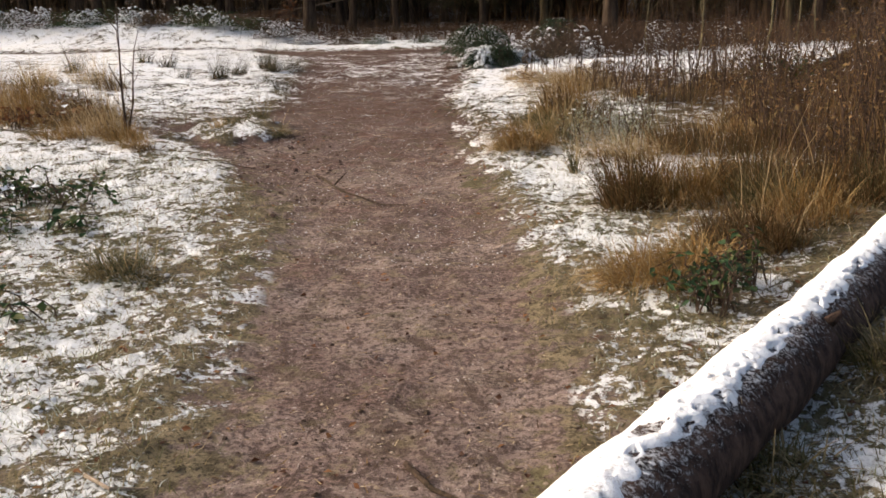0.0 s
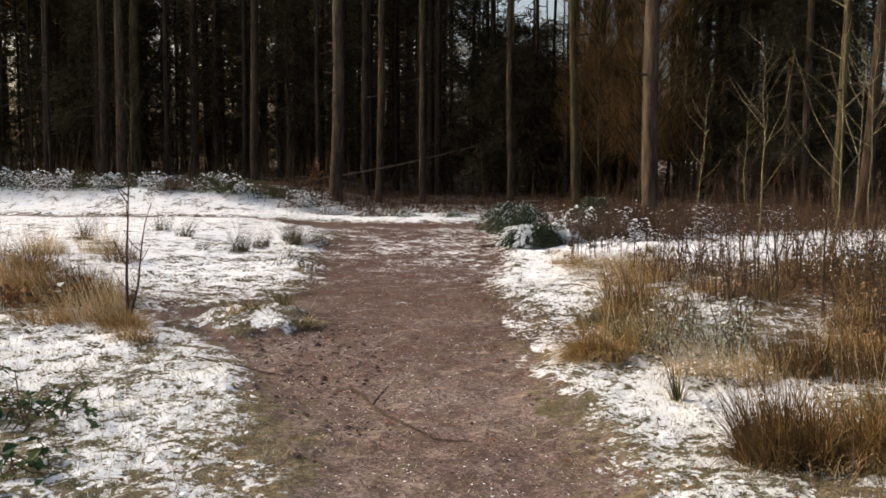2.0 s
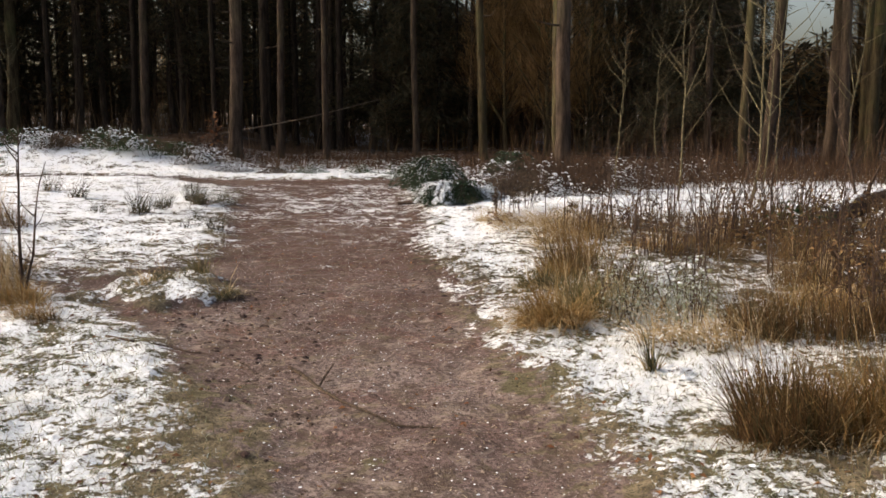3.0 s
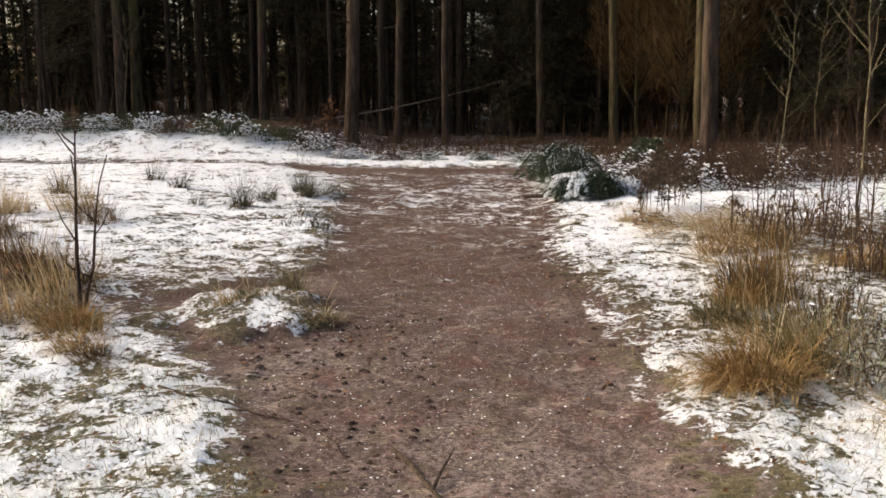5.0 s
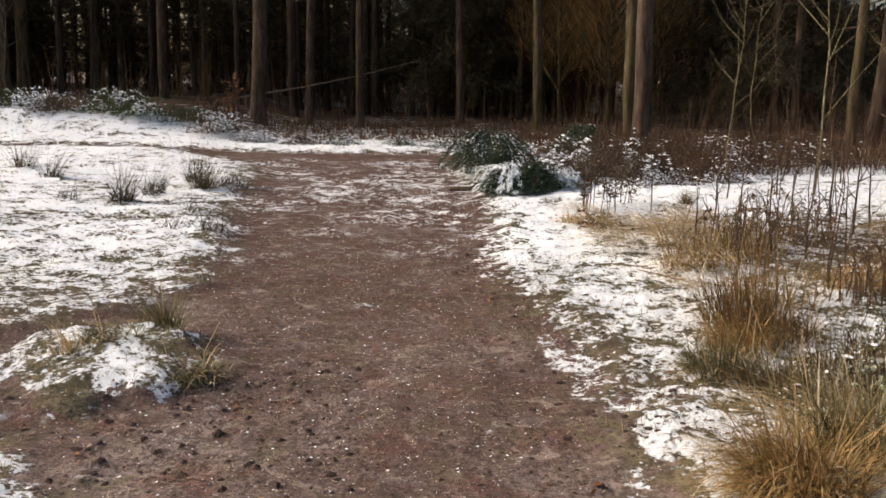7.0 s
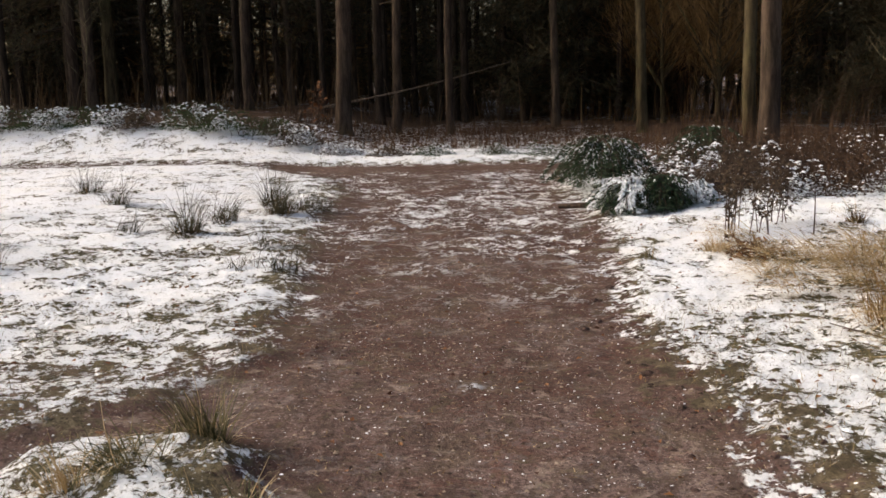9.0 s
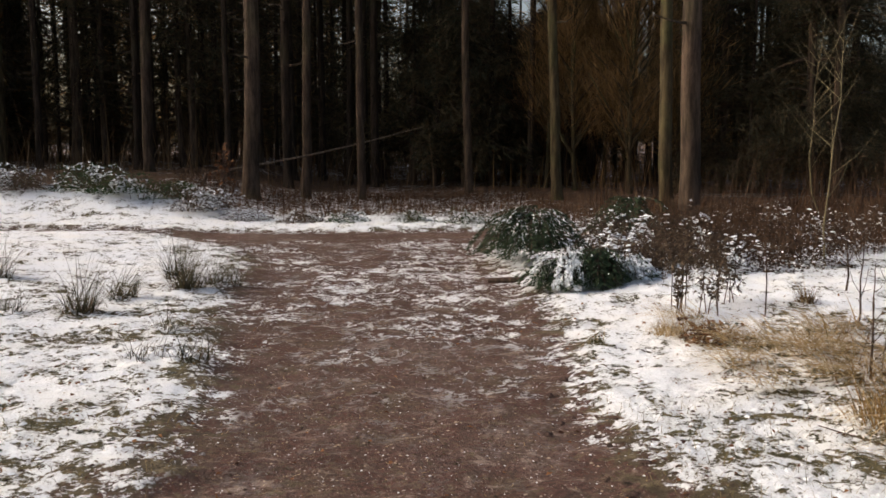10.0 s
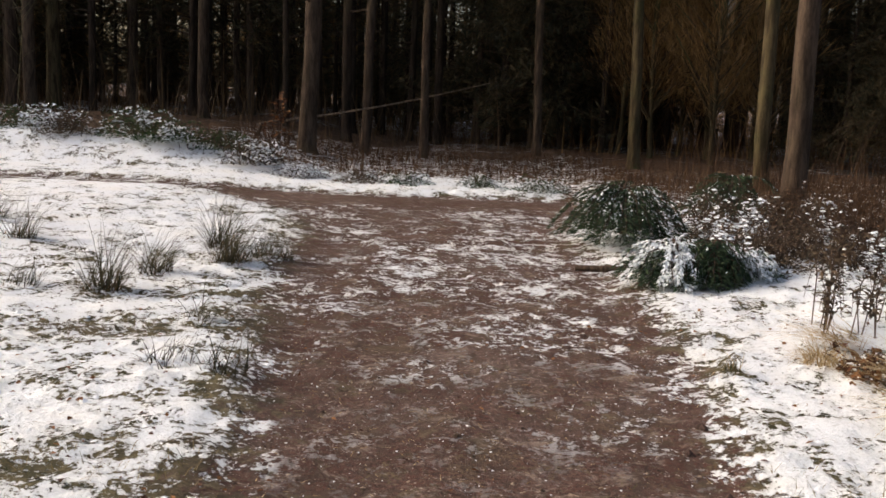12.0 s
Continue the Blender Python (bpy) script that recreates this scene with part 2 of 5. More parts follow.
# ---- mesh helpers ----
def mesh_of(name, verts, faces, mat, smooth=False):
    me = bpy.data.meshes.new(name)
    me.from_pydata(np.asarray(verts, float).tolist(), [], [list(map(int, f)) for f in faces])
    me.materials.append(mat)
    if smooth:
        me.shade_smooth()
    return me


def part(name, geo, mat, parent, label="", smooth=False, kind=""):
    """One mesh object under a thing or a part; geo is (verts, faces)."""
    ob = new(name, mesh_of(name, geo[0], geo[1], mat, smooth))
    ob.parent = parent
    tagged(ob, label, kind=kind)
    return ob


def thing(name, label, category, at=(0, 0, 0), group="", kind=""):
    ob = new(name)
    ob.location = at
    ob.empty_display_size = 0.1
    return tagged(ob, label, category, group, kind)


def join(*geos):
    vs, fs, n = [], [], 0
    for v, f in geos:
        v = np.asarray(v, float)
        vs.append(v)
        fs.extend([tuple(i + n for i in q) for q in f])
        n += len(v)
    return np.concatenate(vs), fs


def tube(points, radii, sides=8, rough=0.0, seed=0, cap=True):
    """A tapered round limb through the points."""
    r = np.random.default_rng(seed)
    p = np.asarray(points, float)
    n = len(p)
    tang = np.gradient(p, axis=0)
    tang /= np.linalg.norm(tang, axis=1)[:, None]
    ref = np.array([0, 0, 1.0]) if abs(tang[0][2]) < 0.8 else np.array([1.0, 0, 0])
    s = np.cross(tang, ref)
    s /= np.linalg.norm(s, axis=1)[:, None]
    u = np.cross(s, tang)
    ang = np.linspace(0, 2 * np.pi, sides, endpoint=False)
    ring = np.cos(ang)[None, :, None] * s[:, None] + np.sin(ang)[None, :, None] * u[:, None]
    rad = np.asarray(radii, float)[:, None] * (1 + rough * r.uniform(-1, 1, (n, sides)))
    v = (p[:, None] + ring * rad[:, :, None]).reshape(-1, 3)
    f = [(i * sides + j, i * sides + (j + 1) % sides, (i + 1) * sides + (j + 1) % sides, (i + 1) * sides + j)
         for i in range(n - 1) for j in range(sides)]
    if cap:
        f += [tuple(range(sides))[::-1], tuple((n - 1) * sides + j for j in range(sides))]
    return v, f


def blades(base, h, az, lean, bend, w, seg=3):
    """Many tapering, bending blades at once."""
    base = np.asarray(base, float)
    n = len(base)
    h, az, lean, bend, w = (np.broadcast_to(np.asarray(q, float), (n,)) for q in (h, az, lean, bend, w))
    d = np.stack([np.cos(az), np.sin(az), 0 * az], 1)
    side = np.stack([-np.sin(az), np.cos(az), 0 * az], 1)
    p, rows = base.copy(), []
    for k in range(seg + 1):
        ww = (w * (1 - k / seg) * 0.5 + (0.0004 if k == seg else 0))[:, None]
        rows += [p - side * ww, p + side * ww]
        th = lean + bend * (k + 0.5) / seg
        p = p + (h / seg)[:, None] * (np.sin(th)[:, None] * d + np.cos(th)[:, None] * np.array([0, 0, 1.0]))
    v = np.stack(rows, 1).reshape(-1, 3)
    q = 2 * (seg + 1)
    one = np.array([(2 * k, 2 * k + 1, 2 * k + 3, 2 * k + 2) for k in range(seg)])
    f = (one[None] + (np.arange(n) * q)[:, None, None]).reshape(-1, 4)
    return v, f.tolist()


def leaves(at, way, length, width, tilt=0.6, seed=0):
    """Pointed leaf or spray cards, folded along the middle, one at each place along each way."""
    r = np.random.default_rng(seed)
    at, way = np.asarray(at, float), np.asarray(way, float)
    n = len(at)
    way = way / np.linalg.norm(way, axis=1)[:, None]
    up = np.array([0, 0, 1.0]) + r.normal(0, tilt, (n, 3))
    s = np.cross(way, up)
    s /= np.linalg.norm(s, axis=1)[:, None] + 1e-9
    nrm = np.cross(s, way)
    L = (np.broadcast_to(length, (n,)) * r.uniform(0.7, 1.3, n))[:, None]
    W = (np.broadcast_to(width, (n,)) * r.uniform(0.7, 1.3, n))[:, None] * 0.5
    mid = at + way * L * 0.45
    v = np.stack([at, mid + s * W + nrm * W * 0.35, at + way * L - nrm * W * 0.3, mid - s * W + nrm * W * 0.35], 1).reshape(-1, 3)
    k = np.arange(n)[:, None] * 4
    f = np.concatenate([k + np.array([0, 1, 2]), k + np.array([0, 2, 3])], 0)
    return v, f.tolist()


def lumps(at, size, flat=0.5, seed=0):
    """Small uneven eight-cornered lumps of snow, earth or stone."""
    r = np.random.default_rng(seed)
    at = np.asarray(at, float)
    n = len(at)
    ring = np.array([(1, 0, 0), (0.6, 0.75, 0), (-0.4, 0.9, 0), (-1, 0.1, 0), (-0.5, -0.8, 0), (0.5, -0.85, 0), (0.1, 0, 1), (0, 0, -0.6)])
    c = ring[None] * r.uniform(0.6, 1.3, (n, 8, 1))
    a = r.uniform(0, 6.28, n)
    x = c[:, :, 0] * np.cos(a)[:, None] - c[:, :, 1] * np.sin(a)[:, None]
    y = c[:, :, 0] * np.sin(a)[:, None] + c[:, :, 1] * np.cos(a)[:, None]
    s = np.broadcast_to(size, (n,))[:, None]
    v = np.stack([x * s, y * s, c[:, :, 2] * s * flat], 2) + at[:, None]
    one = [(j, (j + 1) % 6, 6) for j in range(6)] + [((j + 1) % 6, j, 7) for j in range(6)]
    f = (np.array(one)[None] + (np.arange(n) * 8)[:, None, None]).reshape(-1, 3)
    return v.reshape(-1, 3), f.tolist()


def grain(x, y, scale, seed=0, octaves=3):
    """Smooth noise in -1..1 over the plan."""
    out, amp, tot = 0.0, 1.0, 0.0
    for o in range(octaves):
        X, Y = x * scale + seed * 17.3 + o * 7.7, y * scale + seed * 5.1 - o * 3.3
        ix, iy = np.floor(X), np.floor(Y)
        fx, fy = X - ix, Y - iy
        fx, fy = fx * fx * (3 - 2 * fx), fy * fy * (3 - 2 * fy)

        def rnd(a, b):
            t = np.sin(a * 127.1 + b * 311.7 + seed * 74.7) * 43758.5453
            return (t - np.floor(t)) * 2 - 1
        n0 = rnd(ix, iy) * (1 - fx) + rnd(ix + 1, iy) * fx
        n1 = rnd(ix, iy + 1) * (1 - fx) + rnd(ix + 1, iy + 1) * fx
        out, tot = out + amp * (n0 * (1 - fy) + n1 * fy), tot + amp
        amp, scale = amp * 0.5, scale * 2.03
    return out / tot


def step(v, lo, hi):
    t = np.clip((v - lo) / (hi - lo), 0, 1)
    return t * t * (3 - 2 * t)


def blob(x, y, cx, cy, rx, ry):
    return np.exp(-(((x - cx) / rx) ** 2 + ((y - cy) / ry) ** 2))


# ---- the plan of the ground ----
EDGE_Y = [-30, 0, 2.5, 3.6, 5.9, 7.0, 7.6, 8.2, 8.9, 9.5, 10.2, 10.7, 11.2, 12.0, 13.0, 14.7, 16.0, 17.7, 20.0, 21.5, 23.0]
EDGE_L = [-0.8, -0.76, -0.76, -0.80, -1.02, -1.35, -1.62, -1.8, -2.2, -2.6, -3.1, -3.1, -2.5, -2.1, -2.05, -2.3, -2.5, -2.6, -2.7, -3.2, -4.5]
EDGE_R = [0.3, 0.3, 0.30, 0.40, 0.34, 0.30, 0.26, 0.2, 0.2, 0.22, 0.2, 0.18, 0.12, 0.06, 0.05, 0.35, 0.38, 0.45, 0.3, 0.6, 1.5]


def masks(x, y):
    """Bare trodden earth, snow cover and forest litter at places of the plan, each 0..1."""
    L, R = np.interp(y, EDGE_Y, EDGE_L), np.interp(y, EDGE_Y, EDGE_R)
    wob = 0.20 * grain(x, y, 1.5, 3) + 0.10 * grain(x, y, 6.0, 7)
    inside = np.minimum(x - L, R - x) + wob
    trail = step(inside, -0.34, 0.24) * step(y, 24.4, 23.4)
    track_y = 23.55 + 0.02 * np.abs(x) + 0.15 * grain(x, y, 0.35, 5)
    track = step(np.abs(y - track_y), 0.85, 0.45) * np.where(x < -4, 0.8, 1.0)
    bend = 10.5 + 0.05 * (x + 2) + 0.25 * grain(x, y, 0.8, 11)
    spur = step(np.abs(y - bend), 0.9, 0.2) * step(x, -4.6, -2.9) * (x < -1.0)
    mound = step(blob(x, y, -2.34, 10.1, 0.64, 0.68) + 0.55 * grain(x, y, 3.0, 16), 0.25, 0.75)
    melt = blob(x, y, -3.0, 11.8, 1.6, 0.85)
    dirt = np.clip(np.maximum(np.maximum(trail, track), np.maximum(0.75 * spur, 0.5 * melt)), 0, 1) * (1 - mound)
    verge = np.where(x < L, 0.60, 0.34) * step(y, 9.5, 3.0) + 0.10
    out = np.maximum(L - x, x - R) + 0.9 * wob
    out = np.where(y > 23.9, 1.0, out)
    late = np.where(x < L + 0.5, step(y, 7.5, 11), step(y, 10.8, 15.0))
    snow = step(out, verge * 0.05 - 0.30 * late, verge * 1.6 + 0.45 * late)
    snow = np.maximum(snow, 0.48 * step(out, -0.10, 0.30) * (x < L) * step(y, 7.5, 5.0))
    snow *= 1 - 0.45 * step(out, 0.75, 0.15) * (x > R) * step(y, 13.5, 11.5)
    snow *= 0.68 + 0.10 * step(y, 9, 16) + 0.08 * step(y, 18, 22) + 0.27 * grain(x, y, 0.9, 51)
    snow = snow * (1 - 0.36 * spur) * (1 - 0.36 * melt)
    snow = np.where(x < L, snow * (1 - (0.22 + 0.15 * grain(x, y, 0.9, 9)) * step(y, 7.5, 4.5)), snow)
    snow *= 1 - 0.6 * blob(x, y, -4.6, 10.9, 1.2, 1.0)          # brown grass bed by the spur
    snow *= 1 - 0.6 * blob(x, y, -3.0, 6.6, 0.6, 0.7)
    snow *= 1 - 0.55 * blob(x, y, -3.7, 16.0, 0.9, 0.30)
    snow *= 1 - 0.35 * blob(x, y, -3.2, 17.6, 0.6, 0.3)
    snow *= 1 - 0.5 * blob(x, y, -3.6, 14.9, 1.3, 0.28) - 0.4 * blob(x, y, -2.5, 12.9, 0.7, 0.45)
    rough = (0.8 + 0.9 * step(x, 1.8, 2.5)) * step(x, 0.75, 1.30) * step(y, 16.0, 12.5) * (1 - 0.75 * blob(x, y, 1.5, 7.5, 0.9, 0.7) - 0.5 * blob(x, y, 1.7, 11.3, 0.7, 1.2))
    snow *= np.clip(1 - 0.36 * rough, 0.1, 1)
    snow *= 1 - 0.7 * step(x, 1.0, 1.5) * step(y, 6.6, 5.4)
    snow = snow + 0.22 * blob(x, y, 0.95, 14.8, 0.65, 3.2) + 0.35 * blob(x, y, 1.15, 7.1, 0.55, 0.8)
    snow *= 1 - 0.45 * step(x, 0.5, 0.9) * step(y, 4.4, 3.6)
    snow *= 1 - 0.34 * blob(x, y, 0.45, 9.8, 0.35, 1.2)
    snow = snow + 0.30 * blob(x, y, 1.75, 2.5, 0.7, 0.7)
    snow = np.maximum(snow, (0.50 + 0.28 * grain(x, y, 3.6, 18)) * mound)
    snow = np.maximum(snow, 0.85 * step(blob(x, y, 5.2, 16.3, 3.4, 1.7) + 0.12 * grain(x, y, 1.2, 15), 0.3, 0.6))
    # half-melted patches on the trail near the junction
    patch = step(y, 12.0, 17.0) * (0.03 + 0.23 * step(grain(x, y, 1.1, 12) + 0.4 * grain(x, y, 4, 14), -0.3, 0.6))
    patch = patch + 0.055 * step(y, 3, 9)
    snow = np.maximum(snow, patch * trail * (1 - track))
    snow *= 1 - 0.85 * track
    far = np.where(x < 1.0, 26.0 - 0.12 * (x + 1), 19.5) + 0.5 * grain(x, y, 0.5, 21)
    wood = step(y, far, far + 1.4)
    snow = snow * (1 - wood) + wood * (0.12 + 0.26 * grain(x, y, 0.25, 23))
    wood = np.maximum(wood, 0.6 * step(x, 2.2, 3.0) * step(y, 14.2, 12.6) * step(y, 4.5, 6.0))     # brown litter of the rough ground
    return dirt, np.clip(snow, 0, 1), wood


def height(x, y):
    dirt, snow, wood = masks(x, y)
    h = 0.05 * grain(x, y, 0.35, 1) * (1 - 0.7 * dirt)
    h = h + 0.014 * grain(x, y, 3.5, 2) + 0.006 * grain(x, y, 14, 4, 2)
    h = h + (1 - dirt) * (0.03 + 0.045 * snow * (0.5 + 0.5 * grain(x, y, 5.0, 6)) + 0.026 * grain(x, y, 10, 8))
    h = h - 0.03 * dirt
    h = h + 0.10 * step(x, 0.8, 2.5) + 0.10 * step(-x, 3.0, 6.0)
    bank = 0.50 * step(-x, 2.2, 7.0) * step(y, 25.2, 27.2) * (1 + 0.3 * grain(x, y, 0.6, 31))
    h = h + bank + 0.04 * blob(x, y, -2.12, 10.3, 0.45, 0.6) + dirt * (0.016 * grain(x, y, 4.5, 71) + 0.008 * grain(x, y, 13, 73))
    return h


def z_at(x, y):
    return float(height(np.array([float(x)]), np.array([float(y)]))[0])


def spread(lo, hi, stepsize, end, grow):
    """Even steps from lo to hi, then growing ones out to end on the far side."""
    out = list(np.arange(lo, hi, stepsize))
    d = stepsize
    while out[-1] < end:
        d *= grow
        out.append(out[-1] + d)
    return out


def build_ground():
    xs = spread(-0.6, 3.2, 0.04, 900, 1.09)
    xl = [-v - 1.2 for v in spread(-0.6, 2.6, 0.04, 900, 1.09)]
    xs = np.array(sorted(set(np.round(xs + xl, 4))))
    ya = spread(1.6, 12.5, 0.04, 12.6, 1.0)
    ys = np.array(sorted(set(np.round([1.6 - v for v in spread(0.1, 0.2, 0.1, 900, 1.25)] + ya + spread(ya[-1] + 0.06, 25, 0.075, 1500, 1.09), 4))))
    X, Y = np.meshgrid(xs, ys)
    x, y = X.ravel(), Y.ravel()
    Z = height(x, y)
    nx, ny = len(xs), len(ys)
    i = (np.arange(ny - 1)[:, None] * nx + np.arange(nx - 1)[None]).ravel()
    faces = np.stack([i, i + 1, i + nx + 1, i + nx], 1)
    me = bpy.data.meshes.new("ground")
    me.from_pydata(np.stack([x, y, Z], 1).tolist(), [], faces.tolist())
    me.materials.append(GROUND)
    damp = 0.95 * step(y + 0.8 * grain(x, y, 0.5, 61), 4.5, 13.0)      # the trail lies wetter towards the junction
    for name, val in zip(("dirt", "snow", "wood", "damp"), (*masks(x, y), damp)):
        at = me.attributes.new(name, "FLOAT", "POINT")
        at.data.foreach_set("value", val.astype(np.float32))
    me.shade_smooth()
    return tagged(new("ground", me), "snow-dusted clearing with a trodden brown earth trail", "ground", kind="structure")


build_ground()


# ---- trees ----
def trunk_geo(h, r0, r1, seed, lean=0.0, sides=14):
    r = np.random.default_rng(seed)
    zs = np.array([-0.25, 0.0, 0.12, 0.4, 1.0, 2.2, 4, 6.5, 9.5, 13, h])
    w = np.cumsum(r.normal(0, 0.035, (len(zs), 2)), 0) * np.linspace(0, 1.6, len(zs))[:, None]
    p = np.stack([w[:, 0] + lean * zs, w[:, 1], zs], 1)
    rad = r0 + (r1 - r0) * np.clip(zs, 0, h) / h
    rad[:4] *= [1.45, 1.28, 1.16, 1.05]
    return tube(p, rad, sides, 0.05, seed), p, rad


def limb_set(p, rad, lo, hi, n, length, rise, seed, droop=0.0):
    """Bare limbs round a trunk; gives the mesh and places along them for the sprays."""
    r = np.random.default_rng(seed)
    geos, spots, ways = [], [], []
    for z in np.sort(r.uniform(lo, hi, n)):
        a = r.uniform(0, 6.283)
        L = length * r.uniform(0.5, 1.15) * (1 - 0.55 * (z - lo) / (hi - lo + 1e-6))
        c = np.array([np.interp(z, p[:, 2], p[:, 0]), np.interp(z, p[:, 2], p[:, 1]), z])
        d = np.array([math.cos(a), math.sin(a), rise + r.normal(0, 0.12)])
        s = np.linspace(0, 1, 4)[:, None]
        q = c + d * L * s + np.array([0, 0, -droop * L]) * s ** 2 + r.normal(0, 0.04 * L, (4, 3)) * s
        geos.append(tube(q, np.linspace(0.05, 0.012, 4) * (0.5 + L / 4), 5, 0, 0, False))
        for k in range(int(5 + 4 * L)):
            f = r.uniform(0.25, 1.0)
            spots.append(q[0] + (q[-1] - q[0]) * f + np.array([0, 0, -droop * L * (f * f - f)]) + r.normal(0, 0.16 * L ** 0.5, 3))
            ways.append(d + r.normal(0, 0.7, 3) + np.array([0, 0, -droop]))
    return join(*geos), np.array(spots), np.array(ways)


def pine(name, label, at, h, r0, seed, bark, group="pines at the edge of the clearing", crown_from=10.0, stubs=7):
    """A tall pine with a bare bole, dead stubs and a high crown."""
    t = thing(name, label, "tree", at, group)
    g, p, rad = trunk_geo(h, r0, r0 * 0.35, seed, rng.normal(0, 0.006))
    part("trunk", g, bark, t, smooth=True)
    g, spots, ways = limb_set(p, rad, crown_from, h - 0.5, 26, 3.2, 0.25, seed + 1)
    part("branchwork", g, DARK_BARK, t, kind="stuff")
    m = 3 if bark in (DARK_BARK, SHADE_BARK) else 6
    at2 = np.repeat(spots, m, 0) + np.random.default_rng(seed).normal(0, 0.28, (len(spots) * m, 3))
    w2 = np.repeat(ways, m, 0) + np.random.default_rng(seed + 5).normal(0, 0.8, (len(spots) * m, 3))
    part("crown", leaves(at2, w2, 0.55, 0.11, 0.8, seed), PINE_NEEDLES, t)
    if stubs:
        g, _, _ = limb_set(p, rad, 2.5, crown_from, stubs, 0.8, 0.0, seed + 3)
        part("dead_branchwork", g, DARK_BARK, t, kind="stuff")
    return t


def spruce(at, h, spread_, seed, low=0.8, m=9):
    """A dark spruce with drooping boughs nearly to the ground."""
    t = thing("spruce_tree", "dark green spruce with drooping boughs among the pines", "tree", at, "dark spruces in the wood")
    g, p, rad = trunk_geo(h, 0.14, 0.03, seed, 0, 9)
    part("trunk", g, DARK_BARK, t, smooth=True)
    g, spots, ways = limb_set(p, rad, low, h - 0.3, 75, spread_, 0.05, seed + 1, 0.35)
    part("branchwork", g, DARK_BARK, t, kind="stuff")
    r = np.random.default_rng(seed)
    at2 = np.repeat(spots, m, 0) + r.normal(0, 0.16, (len(spots) * m, 3))
    w2 = np.repeat(ways, m, 0) + r.normal(0, 0.5, (len(spots) * m, 3))
    part("crown", leaves(at2, w2, 0.30 if m < 20 else 0.21, 0.05 if m < 20 else 0.03, 0.6, seed), NEEDLES, t)
    return t


def spruce_copies():
    r = np.random.default_rng(55)
    m = [spruce((-22, 50, 0), 14, 3.0, 700, 0.5), spruce((-27, 54, 0), 16, 3.2, 720, 0.5)]
    for k in range(17):
        x, y = -36 + 36 * (k + r.random()) / 17, r.uniform(50, 60)
        copy_thing(m[k % 2], pose(x, y, z_at(x, y), 0, 0, r.uniform(0, 360)))


def bronze_tree(at, h, seed):
    """A bare larch or beech with a haze of bronze twigs."""
    t = thing("larch_tree", "bare larch with a haze of bronze twigs", "tree", at, "bronze larches in the wood")
    g, p, rad = trunk_geo(h, 0.075, 0.015, seed, 0, 9)
    part("trunk", g, MOSSY_BARK, t, smooth=True)
    g, spots, ways = limb_set(p, rad, 0.7, h - 0.3, 70, 1.3, 1.3, seed + 1)
    part("branchwork", g, MOSSY_BARK, t, kind="stuff")
    m = 9
    r = np.random.default_rng(seed)
    at2 = np.repeat(spots, m, 0) + r.normal(0, 0.2, (len(spots) * m, 3))
    w2 = np.repeat(ways, m, 0) + r.normal(0, 0.5, (len(spots) * m, 3)) + np.array([0, 0, 0.5])
    part("crown", leaves(at2, w2, 0.5, 0.018, 0.6, seed), BRONZE, t)
    return t


# edge pines: place, bole radius, bark
EDGE_PINES = [(-4.02, 30, 0.2, PINE_BARK), (-2.95, 33, 0.135, PINE_BARK), (-1.43, 32.2, 0.11, PINE_BARK), (3.42, 30.3, 0.135, MOSSY_BARK), (4.75, 25.6, 0.13, MOSSY_BARK),
              (4.12, 22.7, 0.17, PINE_BARK), (-13.99, 41, 0.24, MOSSY_BARK), (-12.39, 44, 0.2, DARK_BARK), (-8.13, 37.5, 0.17, PINE_BARK), (-8.12, 43, 0.13, PINE_BARK),
              (-13.53, 38, 0.2, DARK_BARK), (1.64, 34.2, 0.12, DARK_BARK), (9.39, 33, 0.05, PINE_BARK), (8.98, 24, 0.11, MOSSY_BARK), (10.18, 25.6, 0.17, PINE_BARK),
              (12.48, 26.5, 0.17, DARK_BARK), (12.42, 25.6, 0.15, DARK_BARK), (14.25, 28, 0.12, MOSSY_BARK), (13.48, 26, 0.18, MOSSY_BARK), (13.17, 24.6, 0.13, DARK_BARK),
              (10.39, 30, 0.11, DARK_BARK), (-15.01, 40, 0.2, PINE_BARK), (14.32, 25, 0.16, PINE_BARK)]
for i, (x, y, r0, bark) in enumerate(EDGE_PINES):
    pine("pine_tree", "tall pine with a bare mossy brown bole" if bark is MOSSY_BARK else "tall pine with a bare grey-brown bole" if bark is PINE_BARK else "tall dark-barked pine at the wood's edge",
         (x, y, z_at(x, y)), 20 + i % 3, r0, 100 + 10 * i, bark)

# pines farther back carry the wood's shade in their bark colour
models = [pine("pine_tree", "slender pine standing back in the wood, its bark coloured darker for the shade there", (60 + 8 * k, 70, 0), 18 + k, 0.08 + 0.02 * k, 300 + 10 * k, SHADE_BARK,
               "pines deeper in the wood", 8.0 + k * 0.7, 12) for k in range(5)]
placed = [(x, y) for x, y, *_ in EDGE_PINES]


def free(x, y, gap):
    return all((x - a) ** 2 + (y - b) ** 2 > gap * gap for a, b in placed)


r = np.random.default_rng(42)
n = 0
while n < 160:
    x, y = r.uniform(-38, 40), 36.5 + 32 * r.random() ** 1.2
    az = math.degrees(math.atan2(x + 0.5, y - 1.8))
    if 25.2 < az < 28.2 or (2.5 < az < 9.5 and r.random() < 0.85) or (1 < az < 15 and y > 41 and r.random() < 0.5) or not free(x, y, 1.15) or (x > 9 and y < 38):
        continue
    placed.append((x, y))
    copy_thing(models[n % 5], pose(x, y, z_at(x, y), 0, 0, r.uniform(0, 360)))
    n += 1
n = 0
